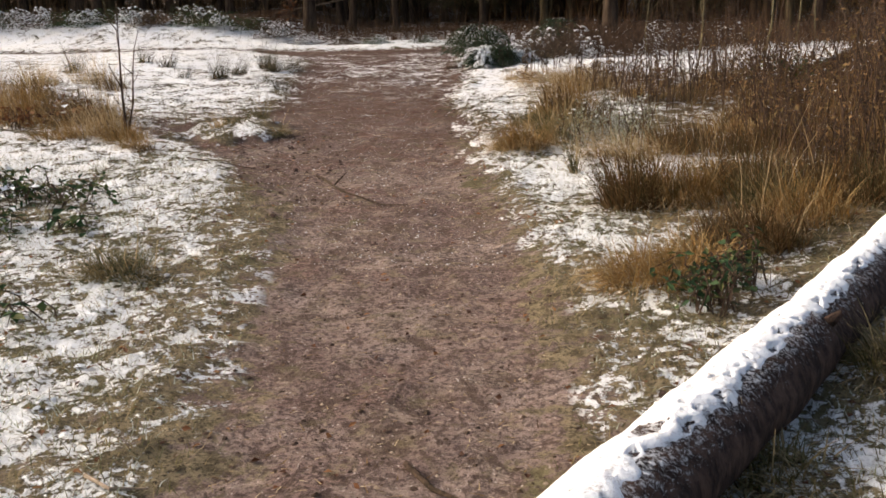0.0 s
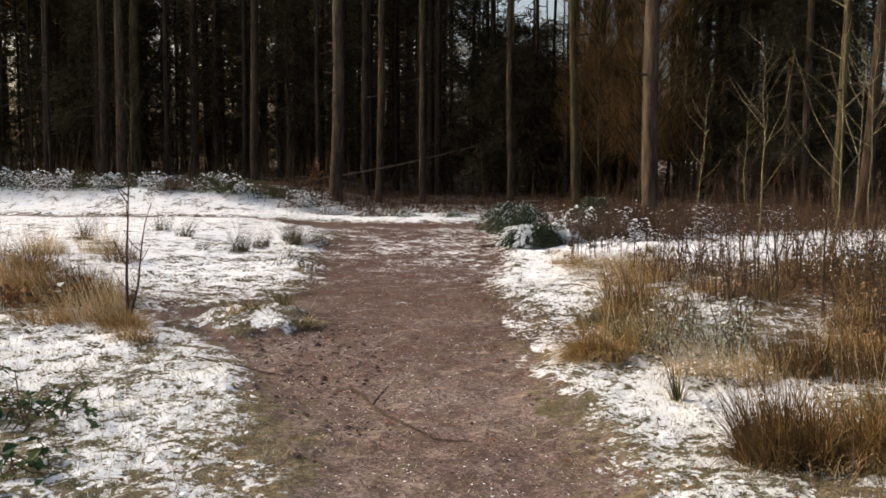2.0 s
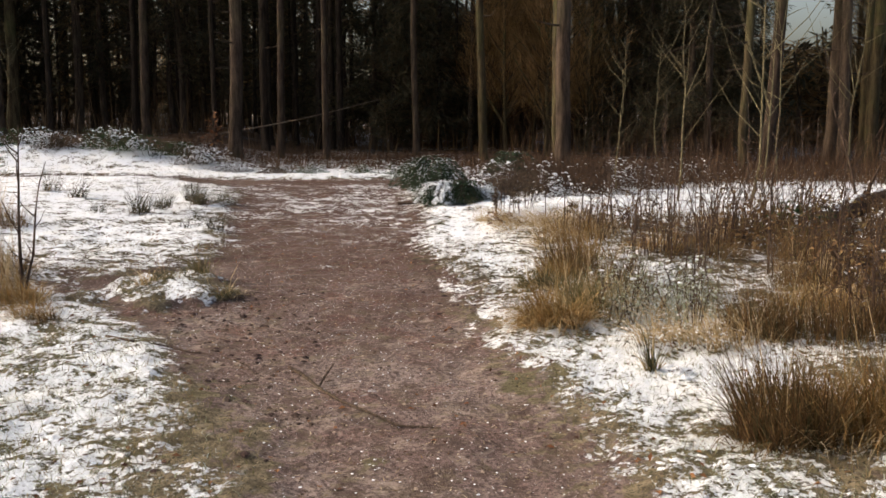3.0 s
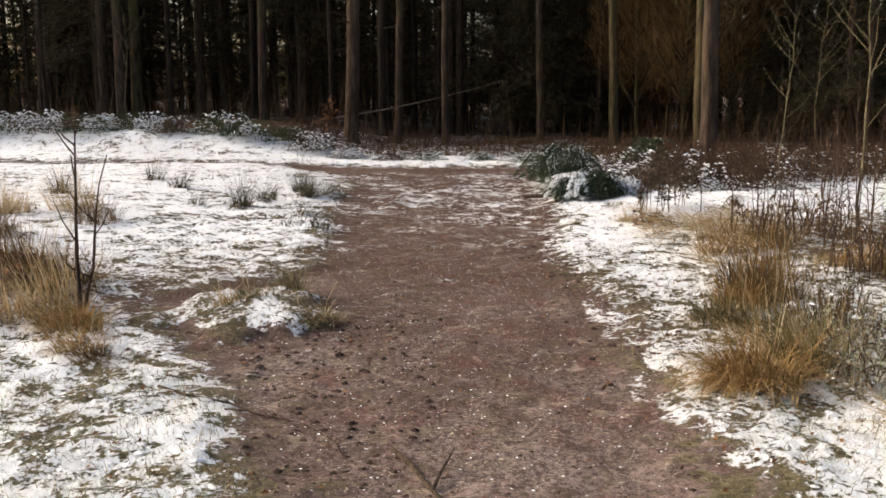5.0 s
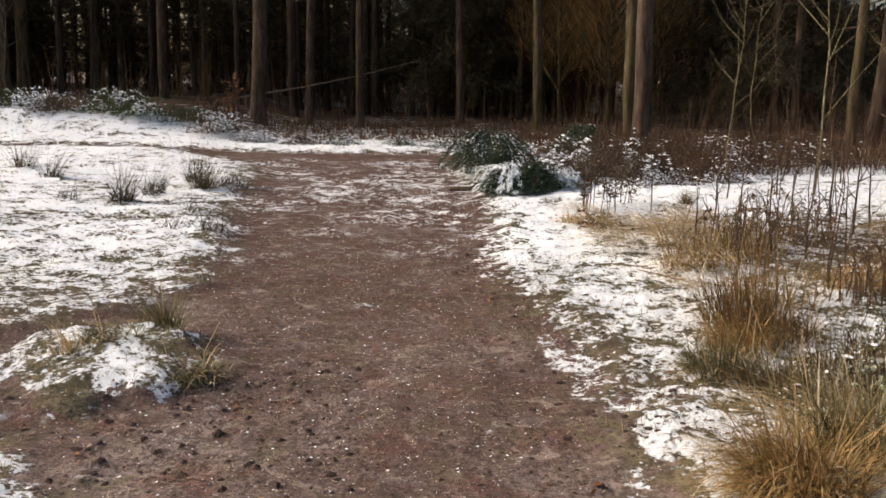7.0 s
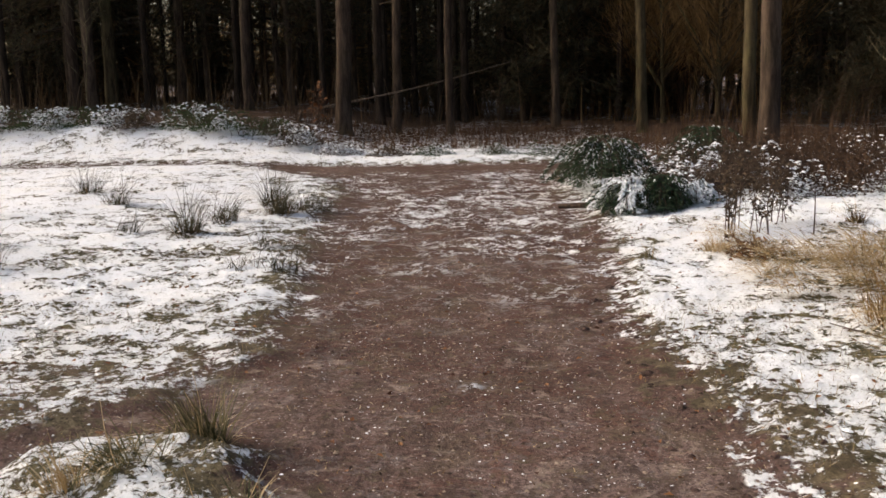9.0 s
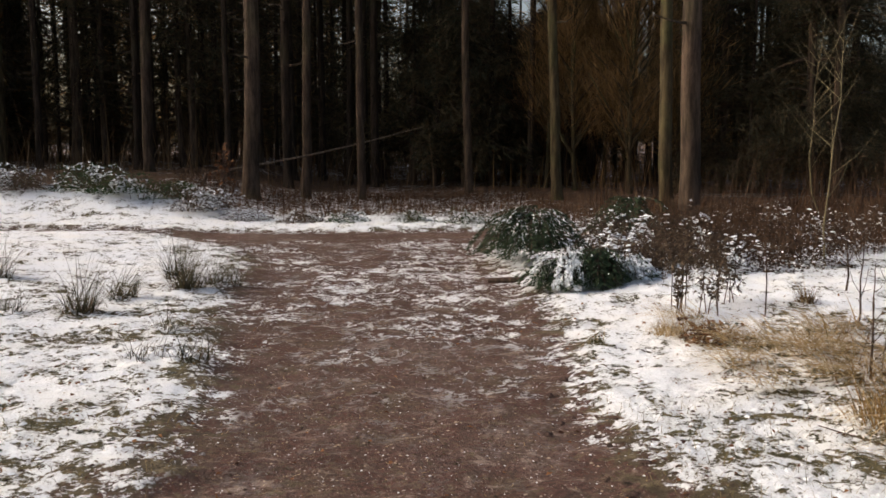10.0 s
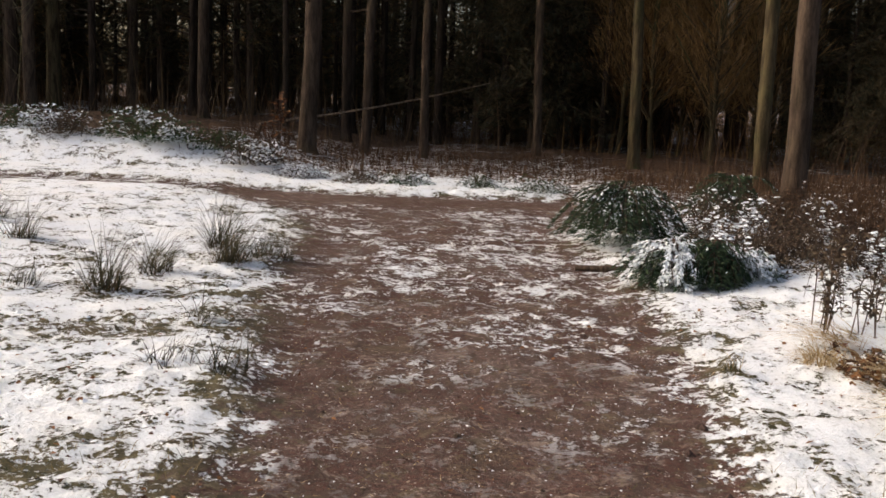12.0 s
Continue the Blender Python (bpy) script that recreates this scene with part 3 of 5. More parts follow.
while n < 18:
    y = r.uniform(36, 45)
    x = -0.9 + (y - 5) * math.tan(radians(r.uniform(5, 22)))
    if not free(x, y, 0.8):
        continue
    placed.append((x, y))
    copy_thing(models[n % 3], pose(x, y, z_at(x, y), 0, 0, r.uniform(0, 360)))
    n += 1
for k, o in enumerate(models):
    x, y = (-16 + 7 * k, 37.3 + 2 * k)
    o.location = (x, y, z_at(x, y))

for k, (x, y, h) in enumerate([(1.9, 38, 5.9), (3.0, 42, 6.6), (4.2, 41, 5.7), (5.2, 45, 6.8), (1.2, 44, 7.4), (6.6, 46, 7.0), (2.6, 50, 9.0), (4.7, 52, 9.2), (0.3, 41, 11), (10.3, 31, 12), (11.8, 31.8, 12), (9.0, 34, 13), (12.6, 34.5, 13), (10.6, 36, 13), (7.0, 42, 6.2), (-0.8, 46, 15), (-7.5, 42, 14), (-11.5, 45, 15), (-16, 42, 14), (-5.6, 45, 15)]):
    spruce((x, y, z_at(x, y)), h, 2.4, 500 + 9 * k, 2.6 if x < -3 else 1.0, 36 if x > 8.5 else 16 if x > 0 else 9)
spruce_copies()
for k, (x, y, h) in enumerate([(5.9, 32.6, 12), (7.4, 33.2, 13), (6.6, 35.5, 11), (4.9, 35.0, 11), (8.4, 37, 11), (6.3, 37.4, 12), (7.3, 39.5, 12), (5.4, 38.3, 11), (4.3, 36.6, 10), (8.9, 40.5, 12), (6.9, 42.5, 12), (19.0, 35, 8), (21.5, 39, 9), (20.5, 36.5, 9), (22.3, 42, 10), (24.5, 43, 10), (23.5, 38, 10)]):
    bronze_tree((x, y, z_at(x, y)), h, 640 + 11 * k)


def far_woods():
    """The wood beyond, all the way round the clearing."""
    r = np.random.default_rng(77)
    tr, lv, wy = [], [], []
    for k in range(520):
        a, d = r.uniform(0, 360), r.uniform(58, 95)
        if a < 16.0 and r.random() < 0.4:
            continue
        x, y = d * math.sin(radians(a)), d * math.cos(radians(a)) + 5
        h = r.uniform(5, 7) if 24.0 < a < 29 else r.uniform(8, 11.5) if 1.5 < a < 17 else r.uniform(14, 22)
        tr.append(tube([(x, y, -0.3), (x + r.normal(0, 0.2), y, h * 0.5), (x + r.normal(0, 0.4), y, h)], [0.2, 0.15, 0.04], 5, 0, 0, False))
        m = 260 if (a < 40 or a > 315) else 80
        zz = h * (0.18 + 0.85 * r.random(m))
        rad = 2.6 * (1.1 - zz / h / 1.05)
        th = r.uniform(0, 6.28, m)
        lv.append(np.stack([x + rad * np.cos(th) * r.random(m), y + rad * np.sin(th) * r.random(m), zz], 1))
        wy.append(np.stack([np.cos(th), np.sin(th), r.normal(-0.3, 0.4, m)], 1))
    # a closed second row on the shaded side, and a low young stand across the gap
    for k in range(255):
        young = k < 110
        a, d = (r.uniform(19, 34), r.uniform(44, 66)) if young else (r.uniform(316, 357), r.uniform(54, 80))
        x, y = d * math.sin(radians(a)), d * math.cos(radians(a)) + 2
        h = r.uniform(3.5, 5.8) if young else r.uniform(13, 21)
        tr.append(tube([(x, y, -0.3), (x + r.normal(0, 0.2), y, h * 0.5), (x + r.normal(0, 0.3), y, h)], [0.07 if young else 0.16, 0.1, 0.03], 5, 0, 0, False))
        m = 150 if young else 260
        zz = h * (0.08 + 0.92 * r.random(m))
        rad = (1.5 if young else 3.0) * (1.1 - zz / h / 1.05)
        th = r.uniform(0, 6.28, m)
        lv.append(np.stack([x + rad * np.cos(th) * r.random(m), y + rad * np.sin(th) * r.random(m), zz], 1))
        wy.append(np.stack([np.cos(th), np.sin(th), r.normal(-0.3, 0.4, m)], 1))
    t = thing("far_woods", "dark mixed woodland closing the distance", "woodland", kind="stuff")
    part("trunk_mass", join(*tr), DARK_BARK, t, kind="stuff")
    at, way = np.concatenate(lv), np.concatenate(wy)
    k = r.random(len(at)) < np.where(at[:, 0] < 2, 0.48, 0.4)
    part("crown_mass", leaves(at[k], way[k], 0.8, 0.2, 0.8, 3), NEEDLES, t, kind="stuff")
    part("twig_mass", leaves(at[~k], way[~k], 1.2, 0.10, 0.8, 4), BRONZE, t, "bare brown twigs", kind="stuff")
    t["kind"] = "stuff"


far_woods()
r = np.random.default_rng(91)
x, y = r.uniform(-36, 40, 11000), 35 + 34 * r.random(11000)
t = thing("undergrowth", "thin bare brown undergrowth between the pines", "undergrowth", kind="stuff")
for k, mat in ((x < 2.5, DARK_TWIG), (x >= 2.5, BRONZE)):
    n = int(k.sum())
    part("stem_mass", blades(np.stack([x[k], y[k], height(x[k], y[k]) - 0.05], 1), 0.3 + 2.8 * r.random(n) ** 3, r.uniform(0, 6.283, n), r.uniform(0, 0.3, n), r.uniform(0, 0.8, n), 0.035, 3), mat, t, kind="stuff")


# ---- log beside the trail ----
def fallen_log():
    a, b = np.array([0.205, 1.85, 0.0]), np.array([3.62, 6.12, 0.0])
    s = np.linspace(0, 1, 26)
    r = np.random.default_rng(5)
    p = a + (b - a) * s[:, None]
    p[:, 2] = 0.13 + 0.02 * np.sin(s * 9) + 0.10 * s
    p[:, 0] += 0.03 * np.sin(s * 7)
    rad = 0.158 - 0.05 * s + 0.005 * np.sin(s * 31) + 0.004 * np.sin(s * 83)
    t = thing("fallen_log", "dark fallen birch log with snow along its top", "log", tuple(p[0]))
    off = p[0]
    bark = part("bark", tube(p - off, rad, 28, 0.04, 4), DUSTED_BARK, t, smooth=True)
    # snow lying along the upper side, ragged at its edges
    ax = (b - a) / np.linalg.norm(b - a)
    side = np.cross(ax, (0, 0, 1.0))
    S, K = 520, 41
    sv = np.linspace(0.0, 1, S)
    c = np.stack([np.interp(sv, s, p[:, k]) for k in range(3)], 1)
    rr = np.interp(sv, s, rad)
    left = 1.30 + 0.16 * grain(sv * 30, sv * 0, 1.0, 41) + 0.10 * grain(sv * 120, sv * 0, 1.0, 42)
    right = 0.46 + 0.26 * grain(sv * 26, sv * 0, 1.0, 43) + 0.22 * grain(sv * 110, sv * 0, 1.0, 44)
    th = -left[:, None] + (left + right)[:, None] * np.linspace(0, 1, K)[None]
    e = np.linspace(-1, 1, K)[None]
    lift = 0.022 * (1 - np.abs(e) ** 4) - 0.006 + 0.007 * grain(np.broadcast_to(sv[:, None] * 60, th.shape), th * 3, 1.0, 45)
    bare = (0.42 + 0.3 * grain(np.broadcast_to(sv[:, None] * 90, th.shape), th * 4, 1.0, 48)) * blob(np.broadcast_to(sv[:, None], th.shape), th, 0.108, -0.4, 0.017, 0.45) + 0.5 * step(grain(np.broadcast_to(sv[:, None] * 130, th.shape), th * 5, 1.0, 47) + 0.55 * th, 0.25, 0.60)
    R = rr[:, None] + lift - 0.034 * step(bare, 0.05, 0.45)
    v = c[:, None] + R[:, :, None] * (np.sin(th)[:, :, None] * side + np.cos(th)[:, :, None] * np.array([0, 0, 1.0]))
    f = [(i * K + j, i * K + j + 1, (i + 1) * K + j + 1, (i + 1) * K + j) for i in range(S - 1) for j in range(K - 1) if bare[i, j] < 0.48]
    part("snow", (v.reshape(-1, 3) - off, f), CRUSTED_SNOW, t, "white snow lying along the log", True)
    for k, (q, up) in enumerate(((0.17, -1.2), (0.33, 0.7), (0.52, 0.9))):
        c0 = np.array([np.interp(q, s, p[:, i]) for i in range(3)])
        d = side * math.sin(up) + np.array([0, 0, math.cos(up)])
        part("branch_stub", tube([c0 - off + d * 0.1, c0 - off + d * 0.16, c0 - off + d * 0.19 + ax * 0.02], [0.03, 0.022, 0.012], 7, 0.1, k), LOG_BARK, bark)
    return t


fallen_log()


# ---- pole fallen across the wood's edge ----
def fallen_pole():
    a, b = np.array([-5.28, 31.0, 0.78]), np.array([0.35, 34.6, 2.0])
    q = np.linspace(0, 1, 9)[:, None]
    p = a + (b - a) * q + np.array([0, 0, -0.10]) * np.sin(q * math.pi)
    t = thing("fallen_pole", "pale fallen pole leaning between the pines", "pole", tuple(a))
    part("stem", tube(p - a, np.linspace(0.034, 0.012, 9), 8, 0.08, 3), DULL_WOOD, t)
    part("prop", tube([np.array([-0.25, 0.1, -0.75]), np.array([0.05, 0.02, 0.03])], [0.05, 0.04], 7), TWIG, t)


fallen_pole()


# ---- fallen trunk in the rough ground ----
def fallen_tree():
    a, b = np.array([5.0, 12.7, 0.22]), np.array([8.2, 14.4, 0.85])
    q = np.linspace(0, 1, 14)[:, None]
    p = a + (b - a) * q + np.array([0, 0, 0.06]) * np.sin(q * 7)
    t = thing("fallen_tree", "dark fallen tree in the scrub with snow on top", "log", tuple(a))
    part("bark", tube(p - a, np.linspace(0.15, 0.10, 14), 14, 0.08, 9), DUSTED_BARK, t, smooth=True)
    r = np.random.default_rng(19)
    f = r.random(420)
    c = np.stack([np.interp(f, q[:, 0], p[:, i]) for i in range(3)], 1) - a
    c += np.stack([r.normal(0, 0.035, 420), r.normal(0, 0.035, 420), np.interp(f, [0, 1], [0.145, 0.10]) - 0.005], 1)
    part("snow_crust", lumps(c, r.uniform(0.02, 0.05, 420), 0.35, 21), SNOW, t, "snow lying along the trunk", kind="stuff")
    for k, (g, d) in enumerate(((0.25, (-0.2, -0.5, 0.5)), (0.5, (0.3, -0.4, 0.7)), (0.7, (-0.3, 0.2, 0.8)))):
        o = np.array([np.interp(g, q[:, 0], p[:, i]) for i in range(3)]) - a
        d = np.array(d)
        part("branch", tube([o, o + d * 0.5, o + d * 0.9 + (0.1, 0, 0.1)], [0.035, 0.022, 0.008], 6, 0.1, k), TWIG, t)
    part("root", tube([np.array([-0.05, 0, 0]), np.array([-0.25, -0.1, -0.12]), np.array([-0.45, -0.12, -0.3])], [0.14, 0.09, 0.03], 9, 0.2, 4), LOG_BARK, t)


fallen_tree()


# ---- grasses, rushes, bushes ----
def tuft(r, size, n, h, fall, width, comb=None, lo=0.45):
    a = r.uniform(0, 6.283, n)
    d = size * np.sqrt(r.random(n))
    base = np.stack([d * np.cos(a), d * np.sin(a), 0 * a], 1)
    az = a + r.normal(0, 0.7, n)
    if comb is not None:
        az = np.where(r.random(n) < 0.6, comb + r.normal(0, 0.6, n), az)
    return blades(base, h * r.uniform(lo, 1.15, n), az, 0.10 + 0.35 * max(0.0, fall - 1.0) + 0.45 * d / size * r.uniform(0.4, 1.2, n),
                  fall * r.uniform(0.2, 1.5, n), width * r.uniform(0.6, 1.4, n), 3)


KINDS = {"orange": (ORANGE_GRASS, "orange-brown dead"), "brown": (BROWN_GRASS, "brown dead"), "straw": (STRAW, "pale straw-coloured"), "green": (GREEN_GRASS, "green and straw"), "olive": (OLIVE_GRASS, "dark olive-green")}


def tussock(x, y, size, n, h, kind, seed, fall=0.9, comb=math.pi * 1.15, width=0.0075, stalks=2):
    """A clump of arching blades over a thatch of fallen ones, with a few bare stalks."""
    r = np.random.default_rng(seed)
    mat, words = KINDS[kind]
    t = thing("grass_tussock", words + " grass tussock beside the trail", "grass", (x, y, z_at(x, y) - 0.02), "grass tussocks beside the trail")
    n = int(n * 1.7)
    part("tuft", tuft(r, size, n, h, fall, width, comb), mat, t, kind="stuff")
    part("thatch", tuft(r, size * 1.25, n // 3, h * 0.8, 1.9, width * 1.1, comb, 0.3), BROWN_GRASS if kind in ("brown", "straw") else STRAW, t, "fallen blades round the foot", kind="stuff")
    for k in range(stalks):
        a, hh = r.uniform(0, 6.283), h * r.uniform(0.9, 1.25)
        c = np.array([size * 0.5 * math.cos(a), size * 0.5 * math.sin(a), 0])
        d = np.array([math.cos(a) * 0.25, math.sin(a) * 0.25, 1.0])
        part("stalk", tube([c, c + d * hh * 0.6, c + d * hh + r.normal(0, 0.03, 3)], [0.0022, 0.0018, 0.001], 4), STRAW, t)
    return t


def rush_clump(x, y, h, n, seed, size=0.13):
    r = np.random.default_rng(seed)
    t = thing("rush_clump", "dark green rush clump rising from the snow", "rush", (x, y, z_at(x, y) - 0.02), "rush clumps on the snow")
    part("tuft", tuft(r, size * 1.05, int(n * 1.25), 1.25 * h, 1.0, 0.008, 0.6, 0.25), RUSH, t, kind="stuff")
    part("thatch", tuft(r, size * 1.2, n // 2, h * 0.7, 1.5, 0.008, None, 0.3), BROWN_GRASS, t, "brown bent blades round the foot", kind="stuff")
    at = np.stack([r.normal(0, size, 14), r.normal(0, size, 14), r.uniform(0.0, 0.05, 14)], 1)
    part("snow_crust", lumps(at, r.uniform(0.01, 0.03, 14), 0.5, seed), SNOW, t, "snow caught in the blades", kind="stuff")
    return t


for k, (x, y, sz, n, h, kd, f) in enumerate([
        (0.78, 8.45, 0.20, 560, 0.48, "orange", 1.5), (1.08, 8.8, 0.16, 160, 0.38, "olive", 1.1), (0.62, 8.4, 0.10, 160, 0.30, "orange", 2.2), (1.3, 8.95, 0.25, 150, 0.40, "straw", 1.1), (1.15, 9.3, 0.2, 160, 0.36, "olive", 0.8), (1.3, 5.98, 0.22, 520, 0.52, "brown", 0.6),
        (1.62, 5.98, 0.26, 420, 0.50, "orange", 1.2), (1.85, 6.1, 0.2, 160, 0.45, "orange", 1.5), (2.1, 6.1, 0.28, 380, 0.5, "brown", 1.0), (2.0, 7.7, 0.22, 260, 0.5, "brown", 0.6), (1.05, 4.45, 0.22, 460, 0.34, "orange", 1.6),
        (1.32, 4.6, 0.2, 340, 0.36, "orange", 1.5), (1.7, 4.95, 0.25, 340, 0.42, "brown", 1.3), 
        (1.2, 14.7, 0.15, 170, 0.20, "straw", 1.5), (0.53, 14.45, 0.07, 60, 0.12, "olive", 1.0), (1.8, 4.85, 0.2, 240, 0.34, "brown", 1.1), (2.15, 5.25, 0.25, 280, 0.42, "orange", 1.0), (2.55, 5.7, 0.28, 280, 0.48, "brown", 0.9), (2.0, 5.6, 0.2, 160, 0.42, "olive", 0.8), (2.9, 5.6, 0.25, 220, 0.45, "olive", 0.8), (0.95, 9.75, 0.18, 300, 0.28, "olive", 1.3), (1.2, 10.15, 0.2, 240, 0.34, "orange", 1.2), (1.1, 9.5, 0.16, 160, 0.30, "brown", 1.3), (1.45, 10.3, 0.22, 220, 0.40, "brown", 0.9), (2.6, 15.35, 0.07, 80, 0.2, "brown", 0.6),  (1.35, 10.6, 0.2, 150, 0.46, "brown", 0.5), (1.65, 10.9, 0.28, 130, 0.5, "orange", 0.4),
        (1.5, 9.5, 0.3, 150, 0.45, "brown", 0.5), (1.05, 7.12, 0.035, 34, 0.32, "olive", 0.25), (1.6, 12.2, 0.22, 150, 0.40, "orange", 0.9), (1.95, 12.3, 0.3, 150, 0.42, "brown", 0.6),
        (-3.3, 9.6, 0.2, 300, 0.30, "orange", 1.4), (-2.05, 10.62, 0.10, 150, 0.36, "olive", 0.6), (-2.25, 10.3, 0.15, 120, 0.25, "olive", 1.7), (-1.76, 9.9, 0.17, 200, 0.24, "olive", 2.1), (-2.42, 10.1, 0.08, 40, 0.22, "straw", 1.0), (-3.0, 9.0, 0.14, 120, 0.2, "orange", 1.5), (-1.78, 4.85, 0.17, 260, 0.26, "olive", 1.5), (-1.6, 4.7, 0.12, 120, 0.2, "olive", 1.8),
        (-3.9, 10.8, 0.3, 300, 0.42, "brown", 0.8), (-4.5, 11.2, 0.3, 320, 0.46, "brown", 0.8), (-5.1, 11.6, 0.3, 300, 0.46, "orange", 0.8), (-5.6, 12.9, 0.3, 260, 0.5, "brown", 0.7),
        (-4.9, 14.0, 0.25, 160, 0.45, "brown", 0.6), (-4.1, 10.6, 0.3, 170, 0.60, "brown", 0.4), (-4.7, 10.5, 0.3, 200, 0.6, "orange", 0.5), (-5.3, 11.0, 0.3, 170, 0.6, "straw", 0.4),
        (-5.8, 11.9, 0.3, 170, 0.65, "brown", 0.4), (-5.5, 14.9, 0.3, 110, 0.65, "straw", 0.4), (-6.4, 13.2, 0.3, 150, 0.65, "brown", 0.4), (-4.0, 9.6, 0.25, 160, 0.36, "orange", 1.2), (-3.6, 10.15, 0.2, 90, 0.62, "straw", 0.3), (-3.75, 9.75, 0.2, 110, 0.5, "straw", 0.5), (-3.15, 9.35, 0.18, 130, 0.22, "orange", 1.5), (-2.85, 8.85, 0.14, 90, 0.18, "brown", 1.5), (1.15, 8.65, 0.16, 150, 0.42, "green", 0.8), (1.75, 7.7, 0.3, 170, 0.34, "straw", 1.2), (1.4, 7.8, 0.22, 120, 0.3, "straw", 1.2), (-6.2, 14.5, 0.3, 200, 0.5, "straw", 0.7), (1.75, 3.2, 0.2, 220, 0.3, "green", 1.3), (1.0, 2.55, 0.16, 160, 0.2, "green", 1.4)]):
    tussock(x, y, sz, n, h, kd, 900 + k, f)

def straw_mat(x, y, size, n, seed):
    """Grass beaten flat by the snow."""
    r = np.random.default_rng(seed)
    t = thing("flattened_grass", "pale straw grass beaten flat over the snow", "grass", (x, y, z_at(x, y)), "flattened grass beside the trail")
    n = int(n * 0.6)
    a, d = r.uniform(0, 6.283, n), size * np.sqrt(r.random(n))
    base = np.stack([d * np.cos(a), d * np.sin(a) * 0.7, 0.03 + 0.07 * r.random(n)], 1)
    part("thatch", blades(base, r.uniform(0.25, 0.55, n), math.pi + r.normal(0.1, 0.6, n), r.uniform(0.95, 1.45, n), r.uniform(0.05, 0.5, n), 0.011 * r.uniform(0.6, 1.3, n), 4), STRAW, t, kind="stuff")
    m = n // 6
    part("tuft", tuft(r, size * 0.7, m, 0.28, 1.0, 0.007, math.pi), ORANGE_GRASS, t, "orange upright blades", kind="stuff")
    at = np.stack([r.normal(-0.1, size * 0.6, 90), r.normal(0, size * 0.5, 90), r.uniform(0.03, 0.12, 90)], 1)
    part("snow_crust", lumps(at, r.uniform(0.004, 0.013, 90), 0.4, seed), SNOW, t, "snow caught on the blades", kind="stuff")


for k, (x, y, sz, n) in enumerate([(1.62, 14.2, 0.28, 320), (1.95, 13.7, 0.32, 380), (2.3, 14.3, 0.3, 300), (1.8, 13.1, 0.28, 300), (2.35, 13.2, 0.3, 300), (1.45, 15.0, 0.2, 180), (1.7, 12.0, 0.25, 200), (1.45, 11.2, 0.22, 160), (1.3, 13.0, 0.2, 120), (1.35, 13.6, 0.22, 200), (1.15, 9.0, 0.3, 120), (1.5, 8.4, 0.3, 130), (1.3, 7.7, 0.25, 90), (1.7, 7.5, 0.25, 90), (2.3, 7.9, 0.3, 110)]):
    straw_mat(x, y, sz, n, 1700 + k)

# rough brown grass of the open ground beyond the tussocks
r = np.random.default_rng(17)
kinds = [tussock(2.3 + 0.4 * k, 7.6 + 0.8 * k, 0.30, 190, 0.40, ("brown", "orange", "brown", "straw")[k % 4], 1500 + k, (0.7, 1.5, 1.1, 1.8)[k % 4]) for k in range(6)]
n = 0
while n < 42:
    x, y = r.uniform(1.5, 7.5), r.uniform(4.6, 14.0)
    if x < 1.2 + 0.05 * y or (x < 2.5 and 6.7 < y < 9.5) or (x < 2.3 and y < 5.3) or (y > 10 and r.random() < 0.55):
        continue
    o = copy_thing(kinds[n % 6], pose(x, y, z_at(x, y) - 0.02, 0, 0, r.uniform(0, 360)))
    o.scale = (1, 1, r.uniform(0.5, 1.1))
    n += 1

for k, (x, y, h, n) in enumerate([(-3.1, 17.4, 0.46, 170), (-2.88, 17.75, 0.34, 70), (-3.6, 16.8, 0.42, 110), (-3.75, 16.0, 0.48, 130), (-3.35, 18.2, 0.6, 100), (-2.7, 17.8, 0.32, 60),
                                  (-2.78, 14.2, 0.24, 36), (-2.44, 14.15, 0.25, 44), (-2.84, 15.2, 0.28, 40), (-4.35, 16.0, 0.25, 50), (-5.15, 17.8, 0.4, 80), (-5.85, 18.7, 0.5, 80), (-6.55, 16.8, 0.6, 120)]):
    rush_clump(x, y, h, n, 1000 + k)


def frond_set(r, n, reach, h, span, needle, sx=1.0):
    """Drooping evergreen fronds springing from the middle; stems, needle places and ways."""
    stems, at, way = [], [], []
    for k in range(n):
        a = span[0] + (span[1] - span[0]) * r.random()
        L, z0 = reach * r.uniform(0.35, 1.25), h * r.uniform(0.2, 1.0)
        q = np.linspace(0, 1, 9)
        d = np.array([math.cos(a) * sx, math.sin(a)])
        p = np.stack([d[0] * L * q, d[1] * L * q, z0 + 0.22 * h * np.sin(q * 2.6) - z0 * 0.85 * q ** 2.2], 1) + r.normal(0, 0.01, (9, 3))
        p[:, 2] = np.maximum(p[:, 2], 0.03)
        stems.append(tube(p, np.linspace(0.010, 0.002, 9), 4, 0, 0, False))
        m = int(L / needle * 15)
        f = r.uniform(0.15, 1.0, m)
        c = np.stack([np.interp(f, q, p[:, i]) for i in range(3)], 1)
        fw = np.array([d[0], d[1], -0.35])
        sd = np.array([-d[1], d[0], 0.0])
        sg = np.where(r.random(m) < 0.5, -1, 1)[:, None]
        at.append(c + sd * sg * r.uniform(0, 0.05, (m, 1)))
        way.append(fw * 0.7 + sd * sg * 0.8 + r.normal(0, 0.22, (m, 3)) + np.array([0, 0, -0.1]))
    return stems, np.concatenate(at), np.concatenate(way)


